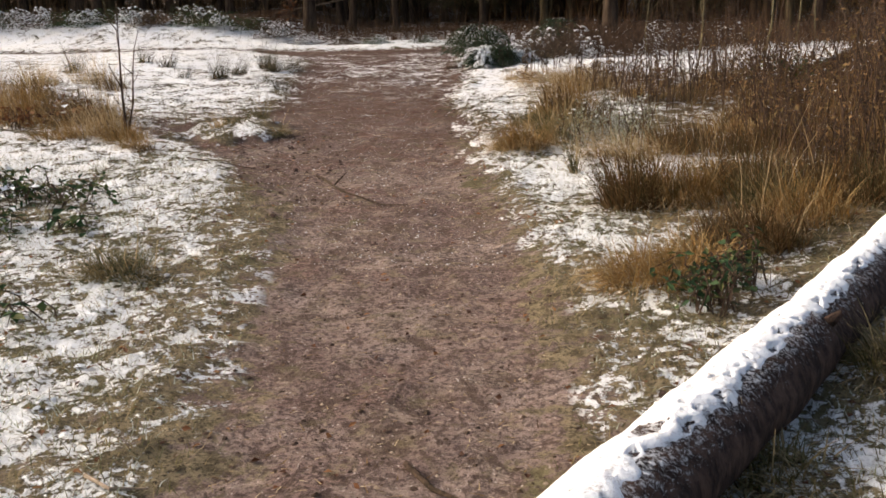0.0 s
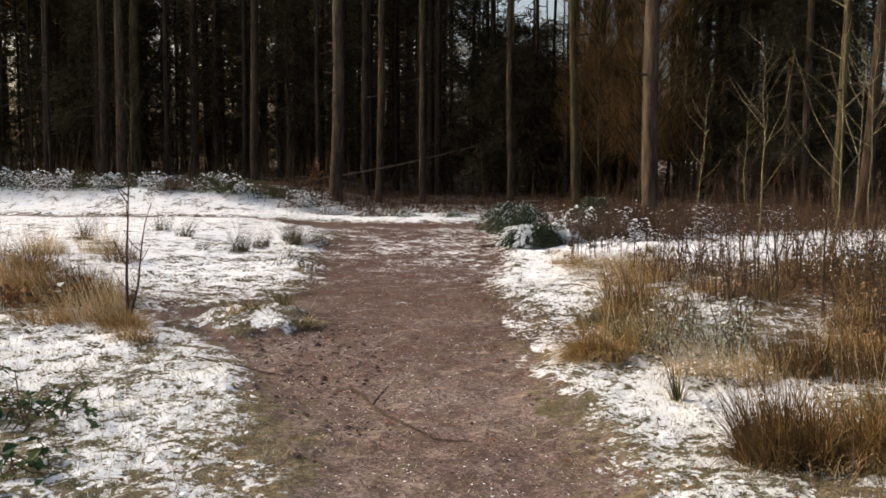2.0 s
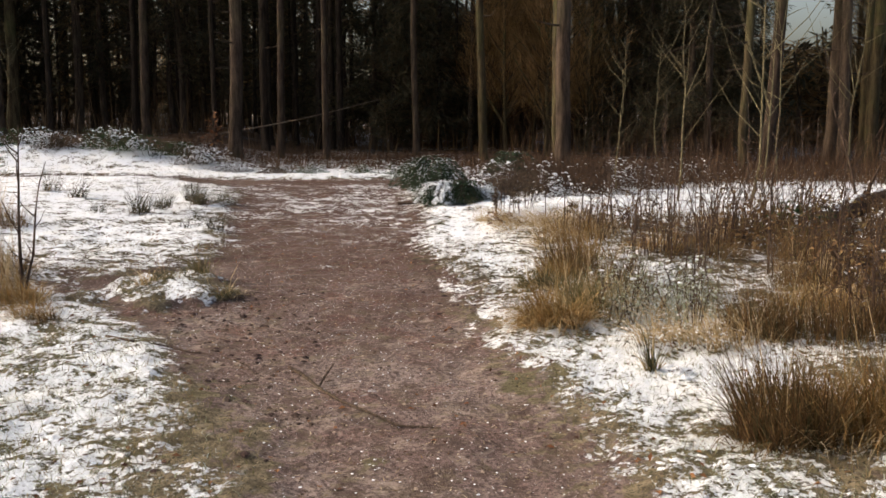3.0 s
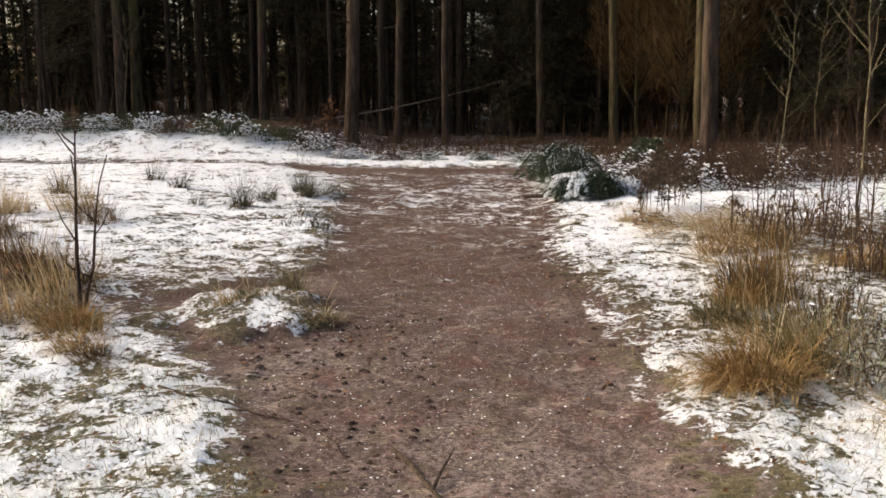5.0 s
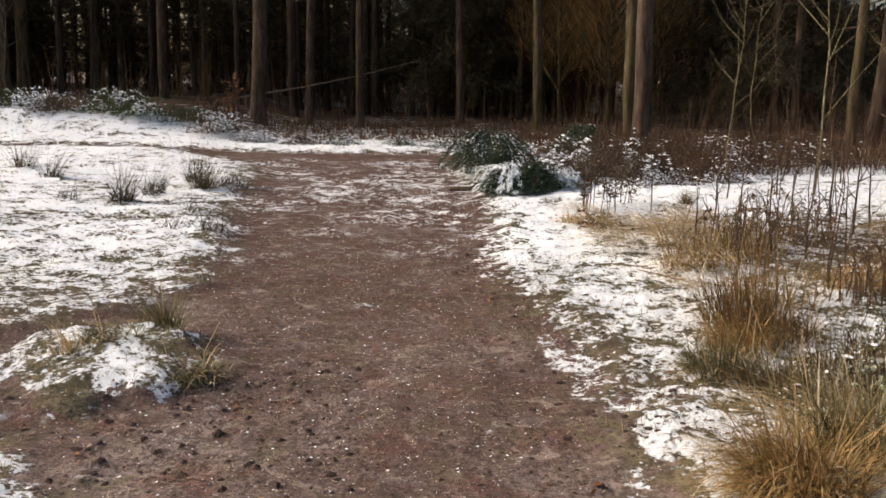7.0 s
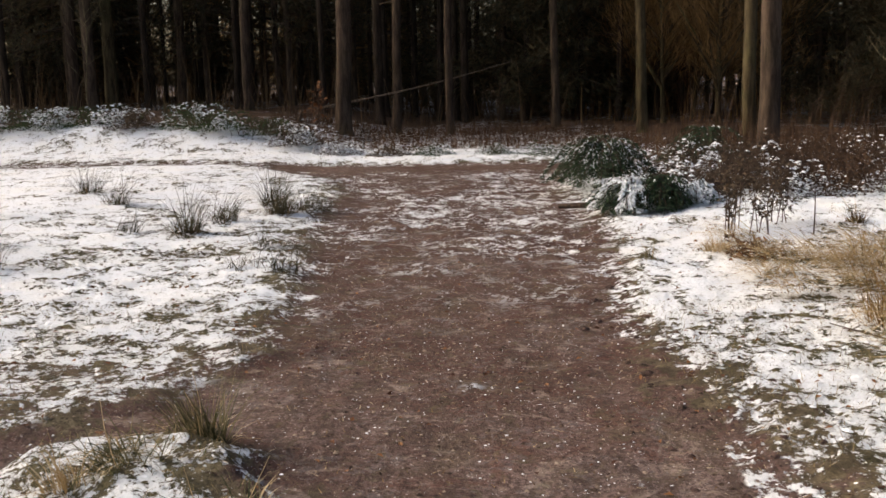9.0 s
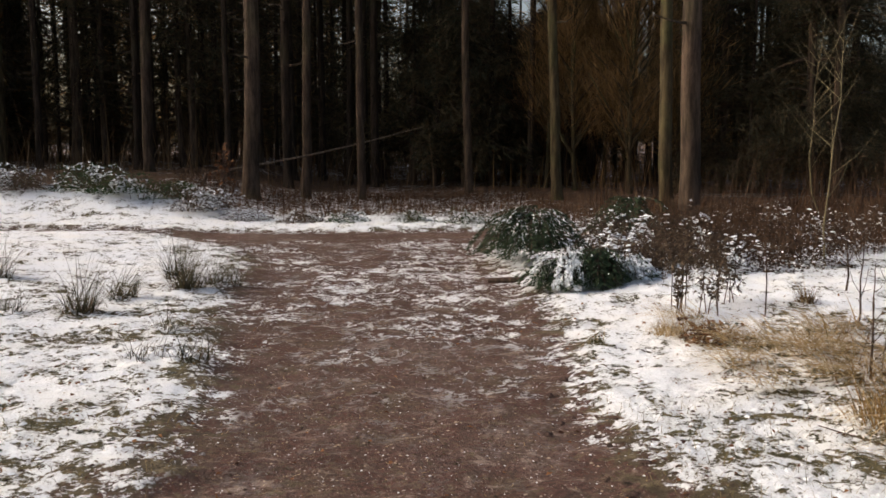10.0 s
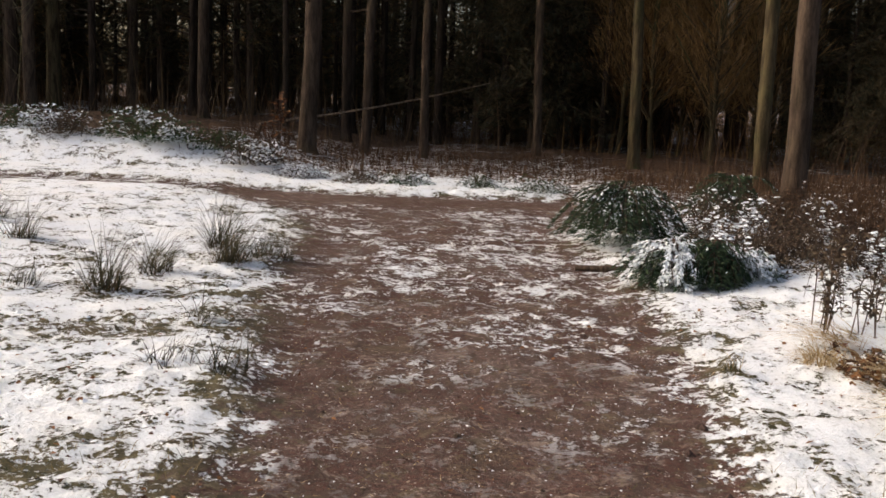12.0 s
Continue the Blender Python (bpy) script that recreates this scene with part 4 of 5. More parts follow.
def evergreen(name, label, x, y, reach, h, n, seed, snow, span=(0, 6.283), sx=1.0, snow_side=None, needle=0.068):
    """A low mound of drooping evergreen fronds with snow lodged on them."""
    r = np.random.default_rng(seed)
    t = thing(name, label, "bush", (x, y, z_at(x, y) - 0.02))
    stems, at, way = frond_set(r, n, reach, h, span, needle, sx)
    part("stemwork", join(*stems), TWIG, t, kind="stuff")
    part("foliage", leaves(at, way, needle, needle * 0.17, 0.5, seed), EVERGREEN, t, kind="stuff")
    i = r.integers(0, len(at), int(snow * len(at)))
    pts = at[i] + way[i] * needle * 0.4 + np.array([0, 0, 0.012])
    if snow_side is not None:
        pts = pts[pts[:, 0] < snow_side + r.normal(0, 0.08, len(pts))]
    pts = pts[grain(pts[:, 0], pts[:, 1], 6.0, seed % 40) + 0.5 * pts[:, 2] / h > 0.1]
    flat = np.stack([pts[:, 0], pts[:, 1], -0.3 * np.ones(len(pts))], 1) + r.normal(0, 0.25, (len(pts), 3)) * np.array([1, 1, 0.3])
    part("snow_crust", join(leaves(pts, flat, needle * 0.6, needle * 0.2, 0.35, seed), lumps(pts[::6], r.uniform(0.006, 0.018, len(pts[::6])), 0.4, seed)), SNOW, t, "snow lodged on the fronds", kind="stuff")
    return t


evergreen("evergreen_bush", "low dark evergreen bush with drooping fronds, dusted with snow", 0.84, 19.2, 0.68, 0.66, 150, 61, 0.15)
evergreen("evergreen_bush", "small green evergreen bush behind a snowy bush", 2.6, 20.9, 0.6, 0.6, 50, 62, 0.05)
evergreen("bough_heap", "dome of cut evergreen boughs with snow on one flank", 0.84, 17.05, 0.40, 0.38, 100, 63, 2.6, snow_side=0.14)
evergreen("bough_heap", "dark hollow end of a cut evergreen bough heap", 1.14, 16.95, 0.30, 0.38, 110, 64, 0.02, (3.6, 8.0))
evergreen("bough_heap", "small snowy end of a cut evergreen bough heap", 1.5, 17.15, 0.28, 0.24, 50, 65, 2.2)
t = thing("cut_branch", "brown cut branch lying at the trail's edge", "branch", (0.15, 18.0, z_at(0.3, 18.0) + 0.02))
part("stem", tube([(0, 0, 0.0), (0.3, -0.1, 0.02), (0.62, -0.12, 0.02), (0.85, -0.2, 0.05)], [0.03, 0.034, 0.03, 0.02], 8, 0.1, 2), TWIG, t)


def bramble(name, label, x, y, reach, h, n, seed, leaf, snow, category="bramble", group="brambles", size=0.05, stem=TWIG, density=26, low=0, flake=1.25, haze=0):
    """Arching thorny stems with small leaves, some carrying snow."""
    r = np.random.default_rng(seed)
    t = thing(name, label, category, (x, y, z_at(x, y) - 0.02), group)
    st, at, way = [], [], []
    for k in range(n):
        a, L, top = r.uniform(0, 6.283), reach * r.uniform(0.4, 1.15), h * r.uniform(0.5, 1.1)
        o = r.normal(0, reach * 0.3, 2)
        q = np.linspace(0, 1, 8)
        p = np.stack([o[0] + math.cos(a) * L * q, o[1] + math.sin(a) * L * q, top * np.sin(np.pi * np.clip(0.08 + q * 0.8, 0, 1)) * 1.05], 1) + r.normal(0, 0.015, (8, 3))
        p[0, 2] = 0
        st.append(tube(p, np.linspace(0.005, 0.0016, 8), 4, 0, 0, False))
        m = int(L * density)
        f = r.uniform(0.1, 1, m)
        at.append(np.stack([np.interp(f, q, p[:, i]) for i in range(3)], 1))
        way.append(r.normal(0, 1, (m, 3)) * np.array([1, 1, 0.5]))
    if low:
        m = n * low
        a, d = r.uniform(0, 6.283, m), reach * 1.1 * np.sqrt(r.random(m))
        at.append(np.stack([d * np.cos(a), d * np.sin(a), h * 0.75 * r.random(m) * (1.15 - d / reach / 1.1)], 1))
        way.append(r.normal(0, 1, (m, 3)) * np.array([1, 1, 0.5]))
    at, way = np.concatenate(at), np.concatenate(way)
    part("stemwork", join(*st), stem, t, kind="stuff")
    if haze:
        a, d = r.uniform(0, 6.283, haze), reach * np.sqrt(r.random(haze))
        part("twigwork", blades(np.stack([d * np.cos(a), d * np.sin(a), 0 * a], 1), h * 1.2 * r.random(haze) ** 0.7, a + r.normal(0, 0.8, haze), r.uniform(0, 0.75, haze), r.uniform(-0.7, 0.8, haze), 0.0065, 4), leaf, t, kind="stuff")
    part("foliage", leaves(at, way, size, size * 0.6, 0.4, seed), leaf, t, kind="stuff")
    i = r.integers(0, len(at), int(snow * len(at)))
    i = i[(grain(x + at[i, 0], y + at[i, 1], 1.6, 50) + 0.5 * grain(at[i, 0], at[i, 1], 4.0, seed % 50) > 0.0) & (at[i, 2] > 0.3 * h * r.random(len(i)))]
    if len(i):
        flat = way[i] * np.array([1, 1, 0.55])
        a1 = leaves(at[i] + np.array([0, 0, 0.012]), flat, size * flake, size * 0.7 * flake, 0.45, seed + 1)
        a2 = lumps(at[i[::3]] + np.array([0, 0, 0.010]), 0.006 + 0.03 * r.random(len(i[::3])) ** 2, 0.4, seed)
        part("snow_crust", join(a1, a2), SNOW, t, "snow caught on the leaves", kind="stuff")
    return t


for k, (x, y, rc, h, n) in enumerate([(2.95, 6.0, 0.4, 0.7, 22), (3.3, 6.3, 0.5, 0.9, 40), (4.3, 7.0, 0.6, 1.1, 40), (5.4, 8.6, 0.7, 1.2, 40), (2.55, 6.1, 0.4, 0.6, 20), (3.2, 6.6, 0.6, 0.9, 44), (3.9, 7.6, 0.7, 1.0, 44), (2.9, 7.8, 0.5, 0.7, 34), (4.6, 9.0, 0.7, 1.0, 40), (3.5, 9.6, 0.6, 0.7, 34), (5.3, 10.6, 0.7, 1.0, 36),
                                      (3.3, 11.6, 0.5, 0.6, 30), (4.3, 12.4, 0.6, 0.7, 30), (6.2, 12.6, 0.7, 0.9, 34), (2.4, 10.9, 0.4, 0.5, 26), (2.2, 12.8, 0.4, 0.5, 24), (2.9, 13.4, 0.5, 0.55, 26)]):
    bramble("bare_shrub", "tangle of bare russet stems and dead leaves", x, y, rc, (1.15 if x > 3 else 0.8) * h, int(1.3 * n), 2300 + k, FERN, 0.0, "shrub", "bare shrubs in the rough grass", 0.045, TWIG, 14, haze=int(260 * h))
r = np.random.default_rng(47)
for k in range(16):
    x, y = r.uniform(2.3, 6.5), r.uniform(7.0, 13.2)
    bramble("bare_shrub", "low russet tangle of dead bracken and stems", x, y, r.uniform(0.4, 0.6), r.uniform(0.22, 0.42), 24, 2400 + k, FERN, 0.12, "shrub", "bare shrubs in the rough grass", 0.06, TWIG, 22, 10, flake=0.55)
SNOWY = "snow-laden bramble thicket at the wood's edge"
for k, (x, y, rc, h, n, lf, sn) in enumerate([
        (1.75, 17.5, 0.45, 0.30, 26, WITHERED, 1.6), (2.05, 17.9, 0.5, 0.38, 30, WITHERED, 1.6), (2.5, 17.5, 0.5, 0.36, 28, WITHERED, 1.3), (3.1, 17.6, 0.5, 0.32, 26, WITHERED, 1.2), (1.75, 18.6, 0.5, 0.34, 28, WITHERED, 1.4), (2.4, 18.5, 0.6, 0.5, 34, WITHERED, 1.0), (3.8, 17.9, 0.5, 0.36, 26, WITHERED, 1.0), (3.2, 18.6, 0.6, 0.42, 34, WITHERED, 0.8), (4.1, 18.9, 0.7, 0.5, 34, WITHERED, 0.6),
        (5.0, 19.6, 0.7, 0.5, 34, WITHERED, 0.5), (2.1, 19.6, 0.7, 0.45, 34, WITHERED, 0.6), (3.3, 20.4, 0.8, 0.5, 36, LEAF, 0.5), (4.6, 21.3, 0.8, 0.5, 34, WITHERED, 0.4), (6.2, 20.3, 0.8, 0.5, 34, WITHERED, 0.4),
        (-4.6, 26.4, 0.6, 0.40, 34, WITHERED, 0.7), (-5.3, 27.0, 0.6, 0.32, 34, LEAF, 0.9), (-6.3, 26.8, 0.6, 0.36, 36, LEAF, 1.0), (-7.0, 27.3, 0.8, 0.5, 40, LEAF, 1.0), (-8.2, 27.0, 0.6, 0.35, 34, WITHERED, 1.2), (-9.3, 27.6, 0.8, 0.45, 38, LEAF, 1.1),
        (-10.3, 27.0, 0.7, 0.35, 34, LEAF, 1.2), (-11.4, 27.2, 0.9, 0.5, 40, WITHERED, 1.2), (-12.8, 27.2, 0.9, 0.5, 40, LEAF, 1.2), (-14.2, 27.4, 0.9, 0.5, 40, LEAF, 1.2), (-3.6, 25.9, 0.5, 0.22, 26, WITHERED, 0.8), (-2.5, 25.4, 0.45, 0.22, 24, WITHERED, 0.9),
        (-1.6, 25.2, 0.4, 0.2, 20, LEAF, 0.6), (-0.4, 25.2, 0.45, 0.2, 20, LEAF, 0.5), (0.6, 25.0, 0.5, 0.25, 24, LEAF, 0.3)]):
    bramble("bramble_thicket", SNOWY, x, y, rc, h, int(n * 1.3), 2000 + k, lf if x < 2.6 else BED, (0.8 if x < -4 else 3.0 if x < 2.6 else 0.55) * sn, flake=1.3 if x < -4 else 0.85, size=0.05 if x < -4 else 0.04, group="bramble thickets at the wood's edge", density=40, low=22)
bramble("bramble", "green-leaved bramble beside the snow", -2.75, 6.6, 0.35, 0.17, 16, 2101, LEAF, 0.06, size=0.06)
bramble("bramble", "green-leaved bramble beside the snow", -3.15, 6.8, 0.35, 0.19, 18, 2102, LEAF, 0.06, size=0.06)
for k, (x, y) in enumerate([(-3.55, 6.5), (-3.3, 6.05), (-2.95, 5.7), (-3.6, 7.1)]):
    bramble("bramble", "green-leaved bramble beside the snow", x, y, 0.32, 0.17, 18, 2120 + k, LEAF, 0.06, size=0.06)
bramble("bramble", "low bramble with dark leaves on frosty grass", -2.4, 5.85, 0.3, 0.15, 8, 2103, LEAF, 0.05, size=0.085, density=18)
bramble("bramble", "low bramble with dark leaves on frosty grass", -2.0, 4.1, 0.25, 0.15, 6, 2104, LEAF, 0.05, size=0.08, density=18)
bramble("bramble", "dark green bramble growing beside the log", 1.22, 3.98, 0.20, 0.26, 22, 2105, LEAF, 0.0, size=0.055, density=34)
bramble("bramble", "dark green bramble growing beside the log", 1.45, 4.18, 0.18, 0.26, 16, 2106, LEAF, 0.0, size=0.055, density=34)
bramble("bramble", "dark green bramble mound in the brown scrub", 4.6, 12.2, 0.5, 0.42, 30, 2110, LEAF, 0.05, size=0.06, density=30, low=14)
bramble("dead_bracken", "russet dead bracken heap in brown grass", -4.15, 10.45, 0.28, 0.30, 14, 2107, DEAD_LEAF, 0.05, "bracken", "dead bracken", 0.08)
bramble("dead_bracken", "russet dead bracken heap in brown grass", -4.6, 10.1, 0.28, 0.25, 12, 2108, DEAD_LEAF, 0.2, "bracken", "dead bracken", 0.08)
for k, (x, y, h) in enumerate([(1.41, 15.25, 0.60), (1.52, 15.5, 0.70), (1.68, 15.25, 0.45), (1.95, 15.6, 0.5)]):
    bramble("dead_weed", "dead brown weed stalks with withered leaves", x, y, 0.14, h, 5, 2200 + k, WITHERED, 0.1, "weed", "dead weeds in the snow", 0.05, TWIG, 190)
for k, (x, y, h) in enumerate([(1.3, 8.45, 0.26), (1.6, 8.75, 0.30), (1.4, 9.15, 0.26), (1.75, 8.2, 0.28), (1.95, 8.9, 0.32), (1.65, 9.6, 0.28)]):
    bramble("frosted_weed", "frost-whitened dead weed stalks in the snow", x, y, 0.24, h, 14, 2250 + k, FROST, 0.5, "weed", "frosted weeds beside the trail", 0.03, TWIG, 50, flake=0.7, haze=110)
bramble("dead_bracken", "low heap of red-brown dead leaves in straw", 1.42, 14.5, 0.24, 0.12, 26, 2111, DEAD_LEAF, 0.1, "bracken", "dead bracken", 0.07, low=10)
bramble("beech_sapling", "small beech sapling keeping its orange leaves", -4.55, 29.6, 0.35, 1.1, 16, 2109, DEAD_LEAF, 0.0, "sapling", "saplings", 0.13)


def sapling(name, label, x, y, h, r0, seed, mat, twigs=10, group="saplings", lean=0.0, tl=0.5):
    r = np.random.default_rng(seed)
    t = thing(name, label, "sapling", (x, y, z_at(x, y) - 0.03), group)
    q = np.linspace(0, 1, 7)
    p = np.stack([lean * h * q + r.normal(0, 0.012, 7).cumsum() * h, r.normal(0, 0.012, 7).cumsum() * h, h * q], 1)
    p[0] = 0
    part("stem", tube(p, r0 * (1 - 0.8 * q), 6), mat, t)
    for k in range(twigs):
        f = r.uniform(0.25, 0.95)
        c = np.array([np.interp(f, q, p[:, i]) for i in range(3)])
        a, L = r.uniform(0, 6.283), tl * h * 0.45 * r.uniform(0.4, 1.1) * (1.15 - f)
        d = np.array([math.cos(a), math.sin(a), r.uniform(0.5, 1.5)])
        e = c + d * L * 0.6
        part("twig", tube([c, e, e + (d + (0, 0, 0.5) + r.normal(0, 0.3, 3)) * L * 0.5], [r0 * 0.45, r0 * 0.3, r0 * 0.12], 4, 0, 0, False), mat, t)
    return t


BROWN_SAP = "thin bare brown sapling standing in dead grass"
sapling("sapling", BROWN_SAP, -3.38, 9.92, 1.45, 0.017, 71, TWIG, 6, lean=0.02)
sapling("sapling", BROWN_SAP, -3.36, 9.9, 1.15, 0.014, 72, TWIG, 4, lean=0.24)
for k, (x, y, h) in enumerate([(1.93, 13.1, 0.75), (2.1, 12.6, 0.6), (2.4, 12.6, 0.95), (2.6, 12.4, 1.0), (3.2, 12.9, 1.3), (3.5, 13.8, 1.7), (2.6, 14.5, 0.8), (2.86, 14.5, 0.9), (3.1, 13.8, 1.1), (3.04, 9.9, 1.5), (2.2, 11.2, 0.8),
                               (2.5, 10.2, 0.9), (1.75, 11.7, 0.7), (2.0, 9.0, 0.7), (2.9, 8.4, 1.1), (3.6, 9.2, 1.3), (3.9, 11.0, 1.4), (4.4, 9.9, 1.6), (3.4, 7.4, 1.1), (2.5, 6.7, 0.9), (2.7, 5.9, 0.9), (4.6, 12.4, 1.5), (5.2, 11.2, 1.6), (5.6, 13.4, 1.6), (4.1, 14.2, 1.2),
                               (6.3, 12.2, 1.6), (6.9, 14.1, 1.8), (3.3, 16.0, 1.0), (4.0, 16.2, 1.1), (4.8, 17.9, 1.5), (5.6, 17.8, 1.6), (6.6, 18.3, 2.0), (3.0, 6.9, 1.0)]):
    sapling("sapling", BROWN_SAP, x, y, h, 0.007 + 0.003 * h, 3000 + k, TWIG, 4 + int(3 * h), lean=r.normal(0, 0.05))
r = np.random.default_rng(37)
for k in range(34):
    x, y = r.uniform(1.8, 4.8), r.uniform(9.5, 15.2)
    if x < 1.3 + 0.045 * y:
        continue
    sapling("sapling", BROWN_SAP, x, y, r.uniform(0.5, 1.05), 0.007, 3100 + k, TWIG, 3, lean=r.normal(0, 0.06))
sapling("sapling", "dark leaning bare sapling beside a fallen tree", 6.2, 13.8, 2.3, 0.022, 3190, TWIG, 8, lean=-0.28)
PALE_SAP = "tall pale slender sapling with forked bare branches"
for k, (x, y, h, r0) in enumerate([(4.55, 16.4, 3.6, 0.018), (5.4, 15.6, 4.2, 0.022), (3.9, 17.6, 2.8, 0.012), (7.4, 19.5, 4.0, 0.02), (8.4, 21.0, 4.5, 0.022), (-10.5, 30.5, 3.4, 0.016), (6.6, 23.0, 3.6, 0.016), (10.5, 22.0, 4.5, 0.022)]):
    sapling("pale_sapling", PALE_SAP, x, y, h, r0, 3200 + k, SAPLING, 11, "pale saplings at the wood's edge", lean=0.02, tl=0.9)


# ---- sticks ----
def stick(label, pts, r0, forks=(), mat=TWIG):
    o = np.array([pts[0][0], pts[0][1], 0.0])
    ground = lambda p: np.array([p[0], p[1], z_at(p[0], p[1]) + r0 * 1.3 + (p[2] if len(p) > 2 else 0)]) - o
    t = thing("stick", label, "stick", tuple(o), "sticks on the ground")
    P = [ground(p) for p in pts]
    part("stem", tube(P, np.linspace(r0, r0 * 0.4, len(P)), 7, 0.12, 5), mat, t)
    for f in forks:
        F = [ground(p) for p in f]
        part("fork", tube(F, np.linspace(r0 * 0.8, r0 * 0.35, len(F)), 6, 0.12, 6), mat, t)
    return t


stick("forked brown stick lying across the trail", [(-1.05, 7.63), (-0.97, 7.5), (-0.86, 7.22), (-0.74, 6.98), (-0.60, 6.74), (-0.44, 6.56), (-0.24, 6.44)], 0.011,
      [[(-0.86, 7.22), (-0.83, 7.36, 0.02), (-0.80, 7.46, 0.03), (-0.78, 7.54, 0.05)]])
stick("thin dark stick half buried in snow", [(-2.3, 8.3), (-2.12, 8.18), (-1.9, 8.16), (-1.72, 8.02), (-1.55, 7.98)], 0.008)
stick("thin curved twig trodden into the trail", [(-1.5, 7.95), (-1.32, 7.75), (-1.25, 7.55)], 0.006)
stick("short dark stick on the trail", [(-0.14, 2.75), (-0.05, 2.6), (0.06, 2.5)], 0.012)
stick("rusty twig on frosty grass", [(-1.15, 2.62), (-1.05, 2.55), (-0.95, 2.6)], 0.008, mat=PALE_WOOD)
stick("thin bare twig lying on snow", [(1.6, 11.5), (1.35, 11.9), (1.2, 12.3)], 0.007)


def clod(x, y, size, seed):
    r = np.random.default_rng(seed)
    t = thing("earth_clod", "dark crumbled clod of earth and leaf on the trail", "clod", (x, y, z_at(x, y)), "clods on the trail")
    at = np.concatenate([[[0, 0, 0.2 * size]], r.normal(0, 0.55 * size, (5, 3)) * (1, 1, 0.12)])
    part("lump", lumps(at, np.array([1, 0.6, 0.5, 0.4, 0.5, 0.35]) * size, 0.55, seed), LOG_BARK, t)


for k, (x, y, sz) in enumerate([(-0.42, 5.5, 0.035), (0.13, 5.45, 0.018), (-0.68, 9.45, 0.035), (-0.22, 12.5, 0.04), (-0.1, 12.7, 0.03), (-0.52, 12.75, 0.025), (-0.36, 15.1, 0.04), (-0.15, 14.9, 0.05), (0.05, 14.6, 0.035), (-0.2, 15.4, 0.045), (0.2, 7.35, 0.03), (-1.15, 6.1, 0.04),
                                (-1.25, 7.0, 0.03), (-1.5, 9.2, 0.045), (-1.7, 9.5, 0.03), (-1.9, 9.3, 0.035), (-0.95, 11.2, 0.02), (-0.3, 3.6, 0.012), (0.02, 3.9, 0.014), (-0.6, 4.4, 0.012), (-0.9, 13.9, 0.03), (-1.3, 14.6, 0.03), (-0.6, 17.2, 0.05), (-0.3, 17.4, 0.04), (-0.8, 16.9, 0.04),
                                (0.1, 11.3, 0.04), (0.0, 11.6, 0.05), (0.15, 11.9, 0.04), (-0.05, 13.3, 0.045), (0.1, 13.6, 0.05), (0.05, 8.6, 0.03), (0.1, 10.2, 0.03), (-1.05, 3.4, 0.02), (-1.5, 5.9, 0.03)]):
    clod(x, y, 0.7 * sz, 4000 + k)


# ---- what lies and grows too thickly to count ----
def scatter(n, x0, x1, y0, y1, keep, seed):
    r = np.random.default_rng(seed)
    x, y = r.uniform(x0, x1, n), y0 + (y1 - y0) * r.random(n) ** 1.3
    d, sn, w = masks(x, y)
    k = r.random(n) < keep(d, sn, w)
    x, y = x[k], y[k]
    return np.stack([x, y, height(x, y)], 1), r


p, r = scatter(110000, -4.5, 3.2, 1.6, 13, lambda d, sn, w: np.clip(1.0 - 1.6 * d, 0, 1) * np.where(sn < 0.45, 0.9, 0.5), 81)
t = thing("verge_grass", "short frosted tan and green grass beside the trail", "grass", kind="stuff")
part("blade_mass", blades(p - (0, 0, 0.01), r.uniform(0.015, 0.09, len(p)), r.uniform(0, 6.283, len(p)), 0.5, r.uniform(0.2, 1.6, len(p)), 0.005, 2), GREEN_GRASS, t, kind="stuff")
p, r = scatter(60000, -4.2, 2.6, 1.6, 8.5, lambda d, sn, w: np.clip(1.0 - 1.5 * d, 0, 1) * np.clip(1.6 * sn, 0, 0.8), 89)
part("frosted_mass", blades(p - (0, 0, 0.01), r.uniform(0.015, 0.075, len(p)), r.uniform(0, 6.283, len(p)), 0.6, r.uniform(0.2, 1.5, len(p)), 0.006, 2), FROST, t, "frost-whitened blades", kind="stuff")
p, r = scatter(30000, -5.5, 4.5, 1.6, 18, lambda d, sn, w: np.clip(1.0 - 1.3 * d, 0, 1) * np.clip(sn - 0.25, 0, 1) * 0.8, 82)
t = thing("snow_crumbs", "small lumps of crusted snow on the grass", "snow", kind="stuff")
part("crumb_mass", lumps(p, 0.006 + 0.022 * r.random(len(p)) ** 2, 0.4, 4), SNOW, t, kind="stuff")
p, r = scatter(12000, -3.2, 1.0, 5.0, 18, lambda d, sn, w: np.clip(d, 0, 1) * 0.6, 90)
part("fleck_mass", lumps(p, 0.002 + 0.0065 * r.random(len(p)) ** 2.5, 0.35, 14), SNOW, t, "tiny flecks of old snow", kind="stuff")
p, r = scatter(22000, -3.2, 1.2, 1.6, 17, lambda d, sn, w: np.clip(d, 0, 1) * 0.7, 83)
t = thing("trail_grit", "small stones and crumbs of earth on the trail", "grit", kind="stuff")
h = 5 * len(p) // 9
part("stone_mass", lumps(p[:h:2], 0.003 + 0.011 * r.random(len(p[:h:2])) ** 2, 0.6, 5), PALE_WOOD, t, "pale small stones", kind="stuff")
part("crumb_mass", lumps(p[h:], 0.003 + 0.014 * r.random(len(p) - h) ** 2, 0.55, 6), TWIG, t, "dark crumbs of earth and bark", kind="stuff")
p, r = scatter(1500, -2.9, -0.9, 6.6, 10.2, lambda d, sn, w: np.clip(d, 0, 1) * (1 - 0.9 * (sn > 0.3)) * 0.7, 87)
part("crumb_mass", lumps(p, 0.006 + 0.024 * r.random(len(p)) ** 3, 0.5, 8), LOG_BARK, t, "dark trodden crumbs of turf", kind="stuff")
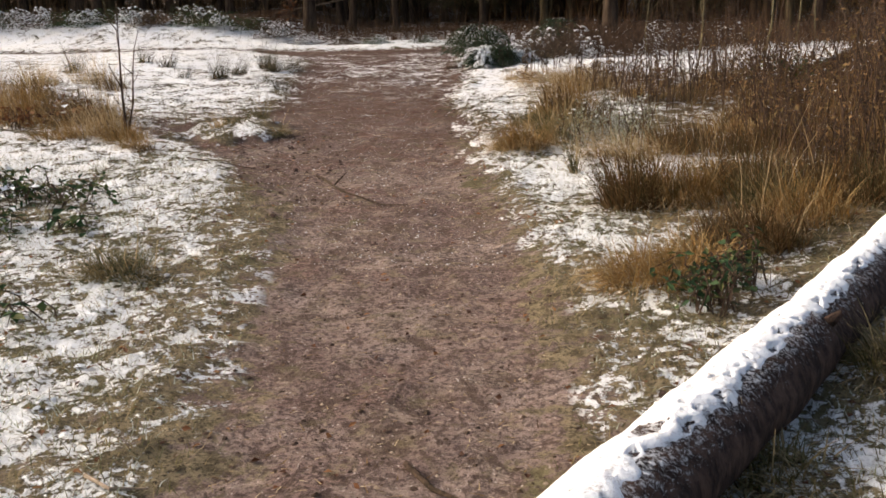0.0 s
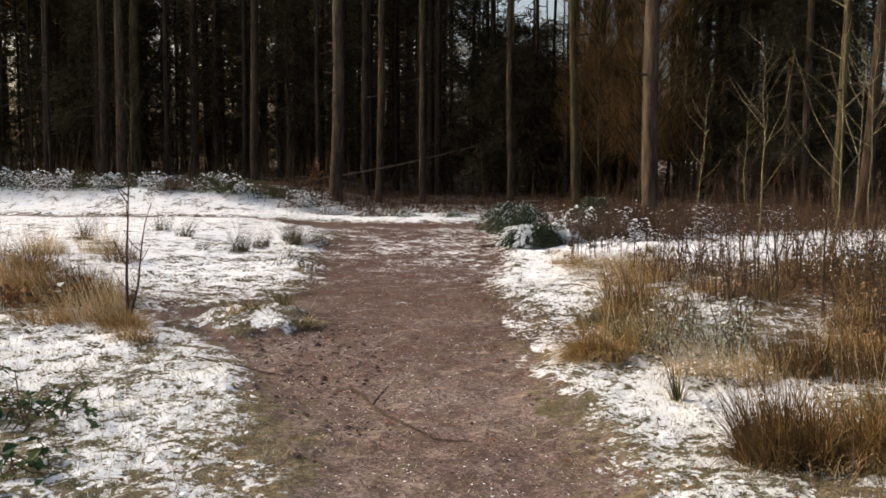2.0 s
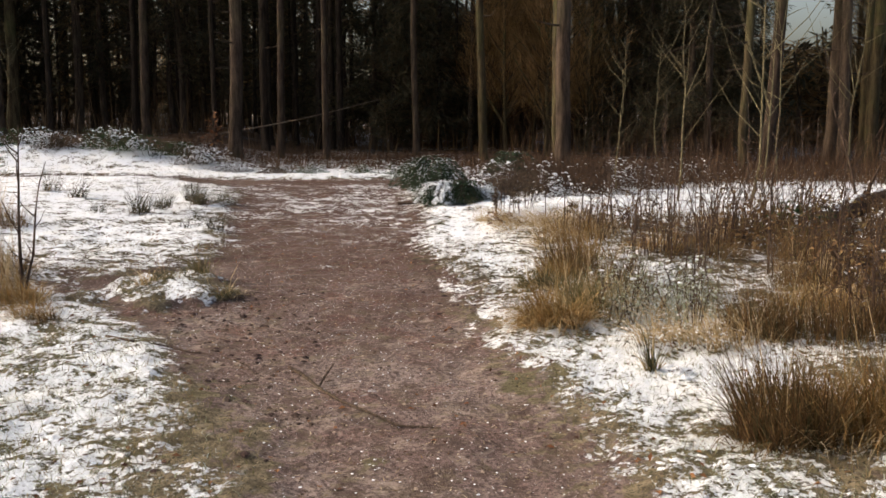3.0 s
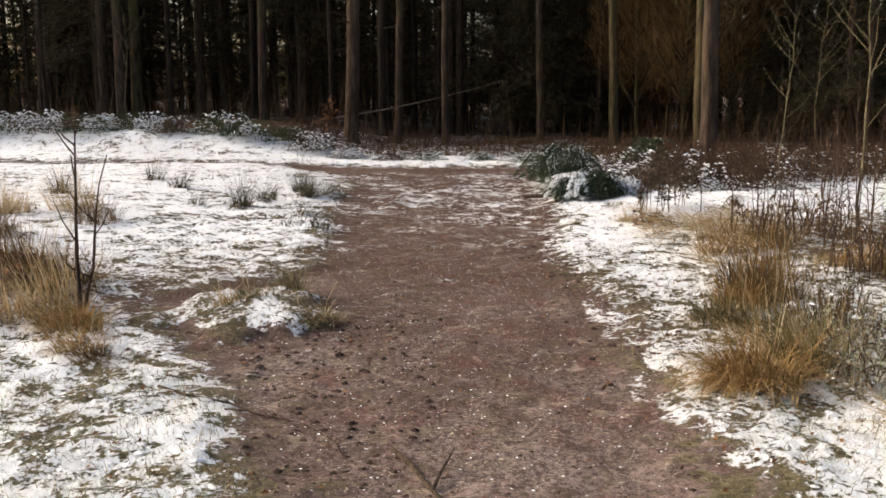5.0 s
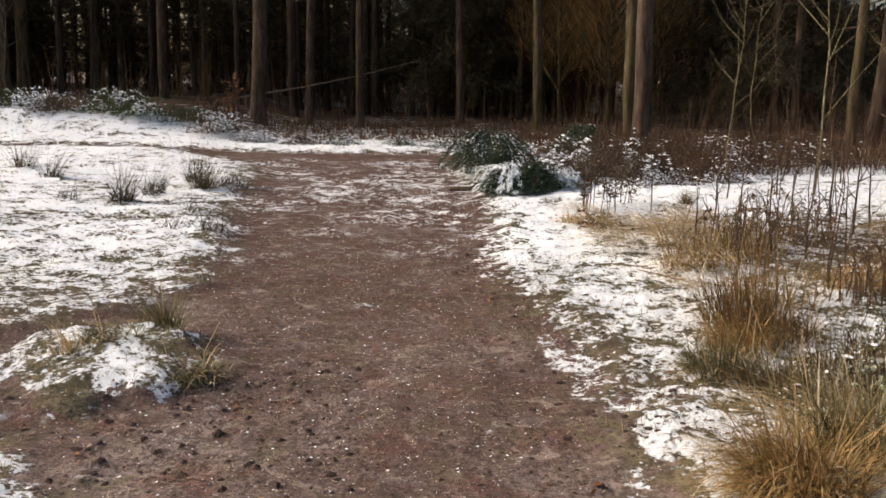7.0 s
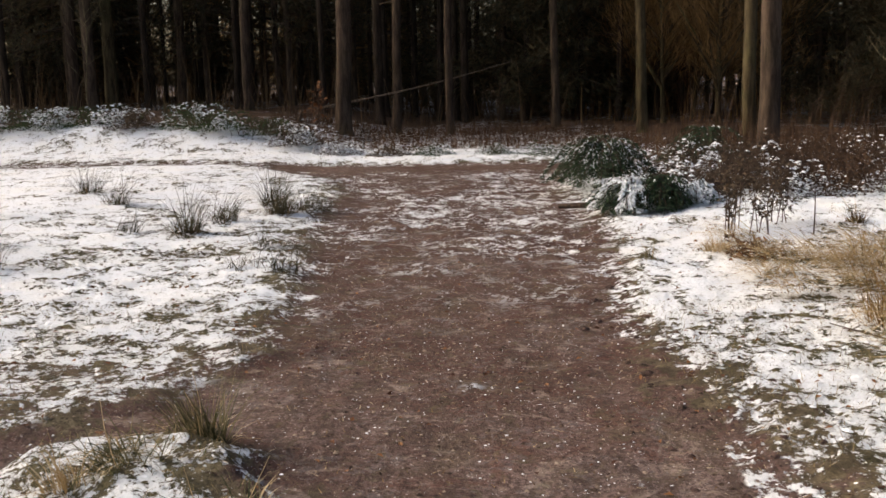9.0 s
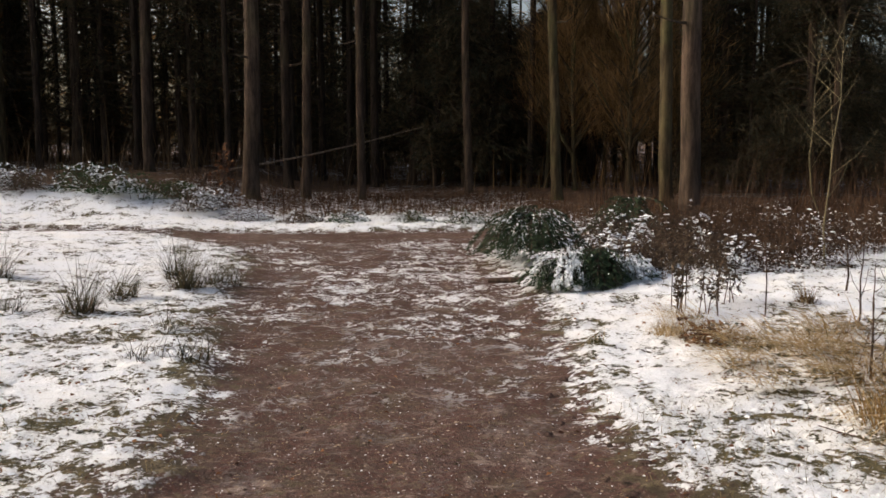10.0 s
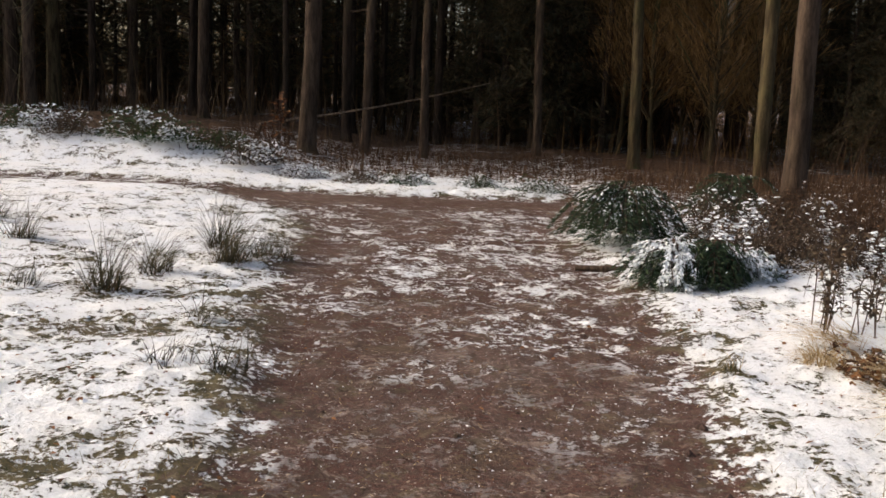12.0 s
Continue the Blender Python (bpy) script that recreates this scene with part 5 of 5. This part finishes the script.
p, r = scatter(500, -0.1, 0.9, 9.0, 13.5, lambda d, sn, w: 0.8 * (sn < 0.5), 88)
part("crumb_mass", lumps(p, 0.006 + 0.024 * r.random(len(p)) ** 3, 0.5, 9), LOG_BARK, t, "dark trodden crumbs of turf", kind="stuff")
p, r = scatter(8000, -3.6, 1.2, 1.6, 17, lambda d, sn, w: np.clip(d, 0, 1) * 0.8, 86)
t = thing("trail_litter", "trodden straw and needles flecking the trail", "litter", kind="stuff")
h = len(p) // 2
part("straw_mass", blades(p[:h] + (0, 0, 0.004), r.uniform(0.015, 0.05, h), r.uniform(0, 6.283, h), 1.45, r.uniform(-0.1, 0.2, h), 0.005, 2), STRAW, t, kind="stuff")
part("needle_mass", blades(p[h:] + (0, 0, 0.004), r.uniform(0.02, 0.06, len(p) - h), r.uniform(0, 6.283, len(p) - h), 1.45, r.uniform(-0.1, 0.2, len(p) - h), 0.006, 2), BROWN_GRASS, t, kind="stuff")
p, r = scatter(5000, -4, 3.0, 1.6, 16, lambda d, sn, w: 0.25 + 0.3 * (d < 0.5), 84)
t = thing("leaf_litter", "curled brown dead leaves on snow and trail", "leaf litter", kind="stuff")
part("leaf_mass", leaves(p + (0, 0, 0.006), r.normal(0, 1, (len(p), 3)) * (1, 1, 0.25), 0.035, 0.022, 0.4, 7), DEAD_LEAF, t, kind="stuff")
r = np.random.default_rng(85)
x, y = r.uniform(1.6, 13, 9000), r.uniform(18.8, 27, 9000)
k = r.random(9000) < np.clip((x - 1.2) / 2, 0, 1)
x, y = x[k], y[k]
t = thing("dead_bracken_bed", "russet dead bracken and thin stems under the trees", "bracken", kind="stuff")
part("stem_mass", blades(np.stack([x, y, height(x, y) - 0.02], 1), r.uniform(0.25, 0.85, len(x)) * (0.75 + 0.75 * grain(x, y, 0.8, 33)), r.uniform(0, 6.283, len(x)), r.uniform(0, 0.5, len(x)), r.uniform(0, 1.2, len(x)), 0.012, 3), BED, t, kind="stuff")
x, y = r.uniform(3.5, 16, 3200), r.uniform(19, 30, 3200)
k = r.random(3200) < np.clip(0.5 + grain(x, y, 0.4, 35) + 0.06 * (x - 8), 0, 1)
x, y = x[k], y[k]
t = thing("bare_scrub", "thin bare brown scrub at the wood's edge", "scrub", kind="stuff")
part("stem_mass", blades(np.stack([x, y, height(x, y) - 0.02], 1), 0.5 + 1.5 * r.random(len(x)) ** 1.6, r.uniform(0, 6.283, len(x)), r.uniform(0, 0.35, len(x)), r.uniform(0, 0.8, len(x)), 0.014, 4), BED, t, kind="stuff")
x, y = r.uniform(-6, 3, 3200), r.uniform(26.5, 34, 3200)
t = thing("dead_bracken_bed", "brown dead grass under the edge pines", "bracken", kind="stuff")
part("stem_mass", blades(np.stack([x, y, height(x, y) - 0.02], 1), r.uniform(0.15, 0.5, len(x)), r.uniform(0, 6.283, len(x)), r.uniform(0, 0.5, len(x)), r.uniform(0, 1.2, len(x)), 0.016, 3), BED, t, kind="stuff")
